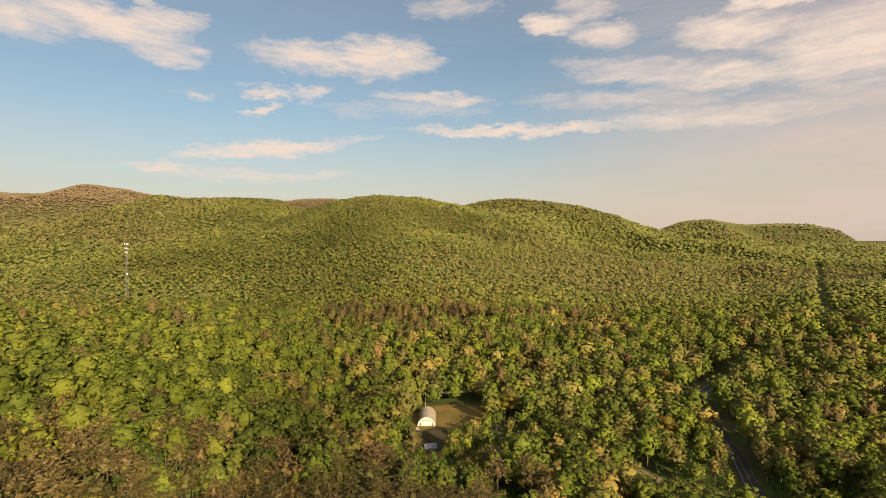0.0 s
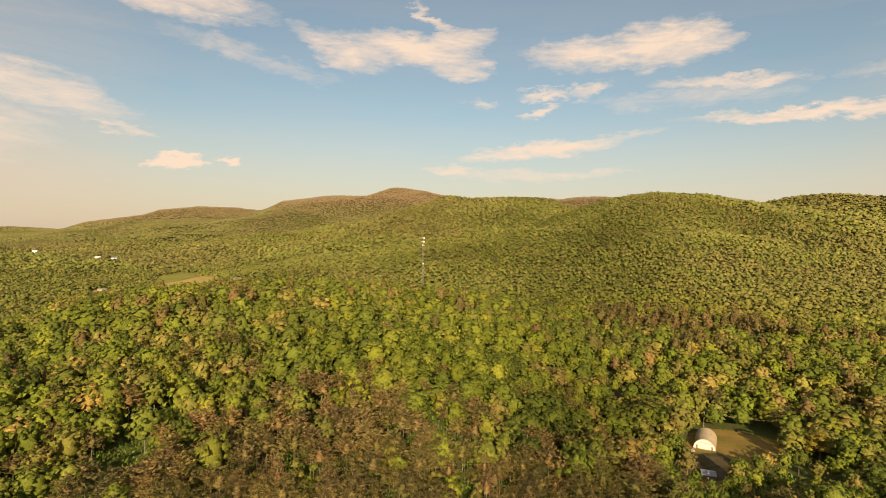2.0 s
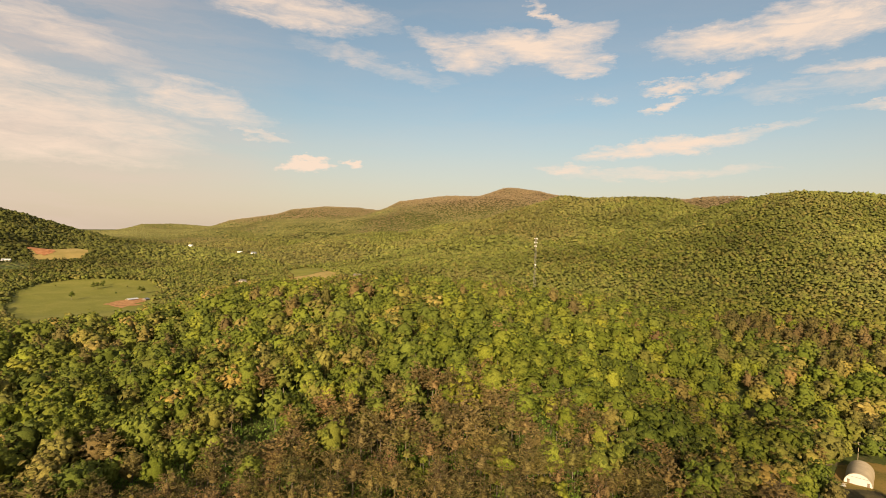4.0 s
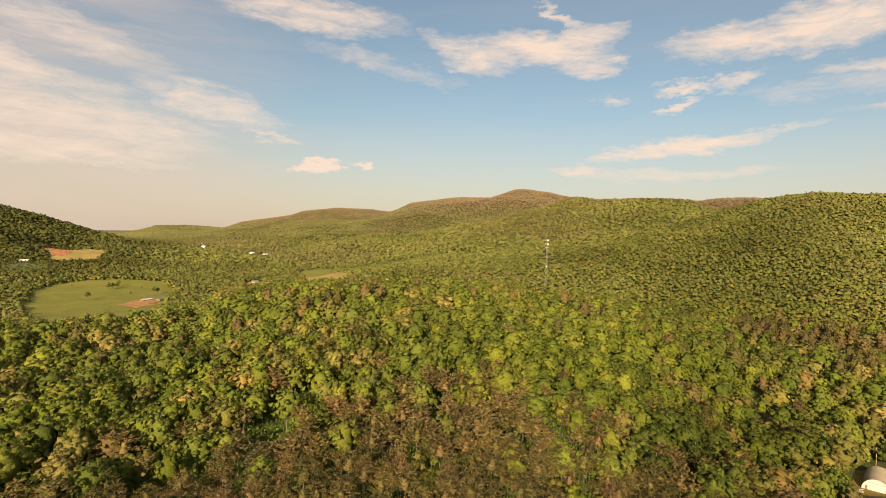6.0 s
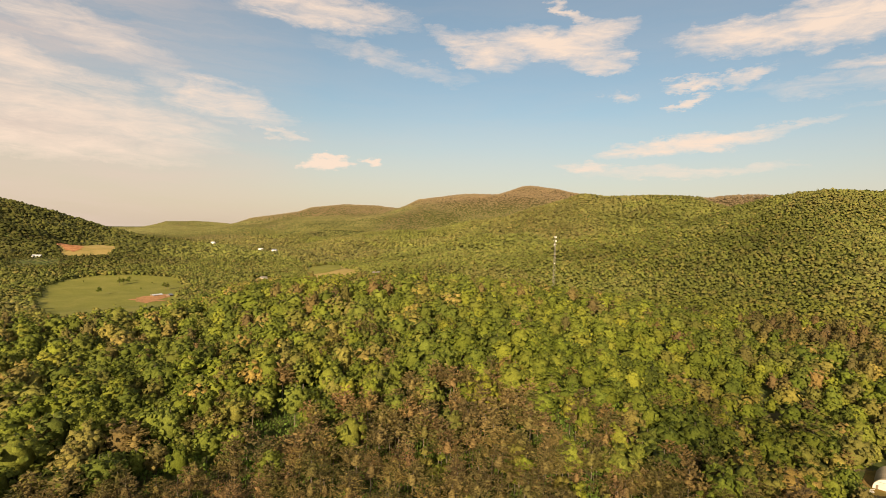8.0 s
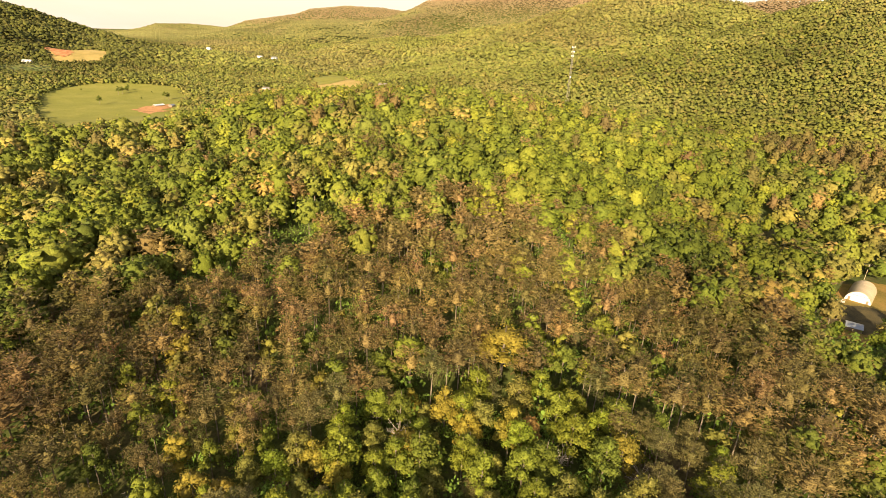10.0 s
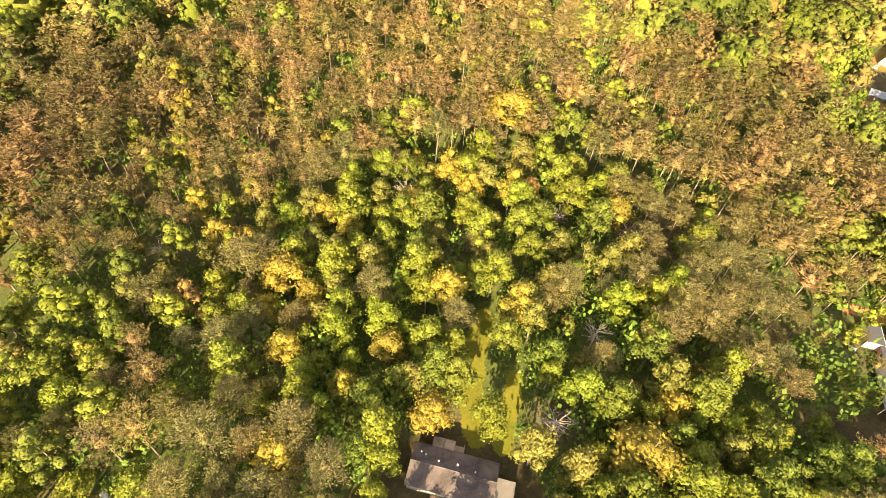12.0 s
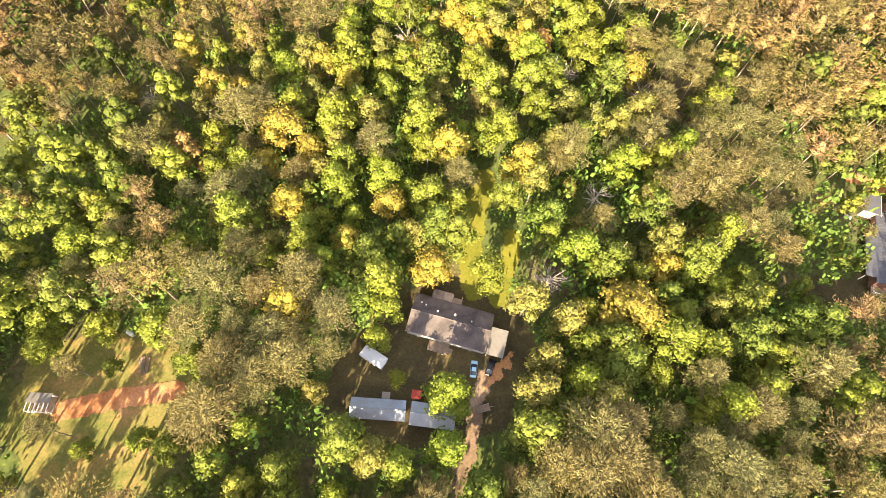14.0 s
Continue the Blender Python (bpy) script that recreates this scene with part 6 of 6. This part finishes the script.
# ---------------------------------------------------------------- the tower
def lattice_tower():
    x, y = -386.0, 640.0
    z = height1(x, y)
    top = 121.0 - z
    p = thing("radio_tower", "tall slim lattice mast with white antenna panels", "radio tower", x, y, 12, z)

    def corner(k, h):
        r = 2.2 * (1 - h / top) + 0.75
        a = 2 * math.pi * k / 3
        return (math.cos(a) * r, math.sin(a) * r, h)

    for k in range(3):
        part("leg", rod(corner(k, -0.5), corner(k, top), 0.13, 6), STEEL, p)
    n = 16
    for i in range(n):
        h0, h1 = top * i / n, top * (i + 1) / n
        bm = bmesh.new()
        for k in range(3):
            for a, b in ((corner(k, h0), corner((k + 1) % 3, h1)), (corner((k + 1) % 3, h0), corner(k, h1)), (corner(k, h1), corner((k + 1) % 3, h1))):
                a, b = Vector(a), Vector(b)
                m = Matrix.Translation((a + b) / 2) @ (b - a).to_track_quat("Z", "Y").to_matrix().to_4x4()
                bmesh.ops.create_cone(bm, cap_ends=False, segments=4, radius1=0.06, radius2=0.06, depth=(b - a).length, matrix=m)
        part("bracing", bm, STEEL, p)
    for h, w in ((top - 1.0, 2.0), (top - 6.5, 2.0), (top - 11.5, 1.5)):
        f = part("antenna_frame", cyl(0, 0, h - 0.15, h, w, sides=3), STEEL, p)
        for k in range(6):
            a = 2 * math.pi * k / 6
            part("antenna_panel", boxes((math.cos(a) * w - 0.17, math.sin(a) * w - 0.17, h - 0.9, math.cos(a) * w + 0.17, math.sin(a) * w + 0.17, h + 0.9)), ANTENNA, f, "white antenna panel")
    bm = bmesh.new()
    bmesh.ops.create_cone(bm, cap_ends=True, segments=16, radius1=0.9, radius2=0.25, depth=0.5, matrix=Matrix.Translation((1.0, -1.6, top * 0.62)) @ Matrix.Rotation(-math.pi / 2, 4, "X"))
    part("dish", bm, ANTENNA, p, "white microwave dish")
    part("lightning_rod", rod((0, 0, top), (0, 0, top + 2.5), 0.05, 5), STEEL, p)


lattice_tower()


# ---------------------------------------------------------------- farms in the valley
def farm_building(name, label, x, y, rot, L, W, eave, ridge, wall, roof):
    p = thing(name, label, "barn" if "barn" in name else "house", x, y, rot)
    gable_walls(p, L, W, -1.5, eave, ridge, wall, 0.2)
    gable_roof(p, L, W, eave, ridge, 0.5, roof)
    n = max(2, int(L / 3.5))
    for i in range(n):
        cx = -L / 2 + (i + 0.5) * L / n
        window(p, cx, -W / 2, 1.0, 1.2, 1.2, "-y")
    part("door", boxes((L * 0.1 - 0.6, -W / 2 - 0.06, 0, L * 0.1 + 0.6, -W / 2 + 0.02, 2.1)), TRIM, p)


farm_building("low_barn", "long low pale-roofed barn on bare red earth", -926, 307, -72, 17, 7, 2.4, 3.8, TIMBER, ROOF_WHITE)
farm_building("hay_barn", "small grey barn beside the red earth patch", -912, 322, -60, 8, 7, 3.0, 4.6, TIMBER, ROOF_STEEL)
farm_building("white_farmhouse", "small white farmhouse far off in the valley", -1632, 859, 40, 15, 9, 4, 7.5, SIDING_WHITE, ROOF_WHITE)
farm_building("white_farmhouse", "pale farmhouse beside a distant field", -1580, 879, 30, 16, 10, 4, 7.5, SIDING_WHITE, ROOF_STEEL)
farm_building("white_farmhouse", "lone white house where the far fields end", -2119, 910, 30, 16, 10, 5, 9, SIDING_WHITE, ROOF_WHITE)
farm_building("valley_house", "pale roofed house among trees below the dark hill", -1459, 235, 60, 17, 9, 3.4, 6, SIDING_WHITE, ROOF_WHITE)
farm_building("field_house", "tan house at the edge of the straw field", -1042, 558, 20, 18, 9, 3.2, 5.6, SIDING, ROOF_PALE)
farm_building("field_house", "house with a reddish roof at the wood's edge", -842, 700, 35, 15, 9, 4, 7.0, BRICK, ROOF_PALE)
patch("farm_earth", "bare red earth round the low barn", "bare soil", [(-905, 268), (-926, 292), (-942, 316), (-936, 334), (-905, 322), (-868, 300), (-850, 268), (-878, 262)], WASHED, 1.0, 2.5, 14.0)
patch("straw_strip", "narrow straw-coloured clearing behind the low hill", "field", NEAR_FIELD, STRAW, 1.0, 4.0, 6.0)
patch("crop_green", "green half of the small valley field", "field", [(-1116, 701), (-1192, 765), (-1234, 845), (-1169, 841), (-1066, 785), (-1046, 717), (-1059, 687)], PASTURE, 1.6, 5.0, 8.0)
patch("field_earth", "bare red clay corner of the far field", "bare soil", [(-1583, 292), (-1646, 315), (-1668, 358), (-1520, 333), (-1497, 308), (-1514, 301)], CLAY, 3.2, 8.0, 10.0)
for x, y, s in ((-1088, 297, 0.95), (-1094, 305, 0.9), (-1099, 314, 0.8), (-985, 240, 1.0), (-1124, 324, 0.75), (-1001, 344, 1.0), (-1008, 352, 0.8), (-1012, 310, 0.4), (-1081, 350, 0.35), (-1150, 255, 0.3)):
    single_tree("green", x, y, s, 1.1, x * 0.7, int(-x), MODELS)


# ---------------------------------------------------------------- trees that stand out
def bare_tree(x, y, s, seed, label):
    rng = np.random.default_rng(seed)
    parts = [tube([(0, 0, -0.4), (0.1, 0, 4), (0.0, 0.2, 8.5)], [0.24, 0.18, 0.1], 7)]
    limbs = []
    for i in range(26):
        a, z0 = i * 2.4, 4.5 + 4.0 * rng.random()
        l = rng.uniform(2.2, 4.2)
        s0 = np.array([0.05, 0.1, z0])
        e = s0 + np.array([math.cos(a) * l, math.sin(a) * l, l * rng.uniform(0.25, 0.8)])
        m = (s0 + e) / 2 + rng.normal(0, 0.25, 3)
        twigs = [tube([s0, m, e], [0.09, 0.06, 0.02], 4)]
        for k in range(4):
            f = rng.uniform(0.4, 0.95)
            b0 = m * (1 - f) + e * f
            b1 = b0 + rng.normal(0, 1, 3) * 0.7 + [0, 0, 0.35]
            twigs.append(tube([b0, b1], [0.035, 0.012], 3))
        limbs.append(twigs)
    p = thing("bare_tree", label, "tree", x, y)
    p.scale = (s, s, s)
    for nm, t in [("trunk", parts)] + [("branch", twigs) for twigs in limbs]:
        v, f = tubes(t)
        o = new(nm, mesh_np(nm, v, f, DEAD))
        o.parent = p


DEAD = plain("dead_wood", (0.38, 0.33, 0.28), 0.95, vary=0.3, scale=2)
for (x, y), s, seed, label in zip(BARE_TREES, (1.1, 1.0, 0.9, 1.0, 1.0, 0.9), (3, 8, 11, 15, 19, 23), (
        "leafless pale grey tree beside the grass strip", "leafless tan tree standing among the pines",
        "leafless pinkish grey tree among green saplings", "dead tree with bare pale branches among pines",
        "leafless grey tree between lime green trees", "leafless grey-brown tree at the pine edge")):
    bare_tree(x, y, s, seed, label)

for kn, x, y, s, wd in FEATURE_TREES:
    single_tree(kn, x, y, s, wd, x * 1.3 + y, int(abs(x * 7)), MODELS)


patch("clay_patch", "raw orange clay washed out beside the drive", "bare soil", [(-9.6, 36.0), (-8.6, 38.4), (-8.9, 42.0), (-7.6, 42.4), (-7.0, 39.7), (-6.2, 34.6), (-6.4, 30.6), (-7.4, 29.4), (-8.0, 31.6)], WASHED, 0.2, 0.2, 1.4)
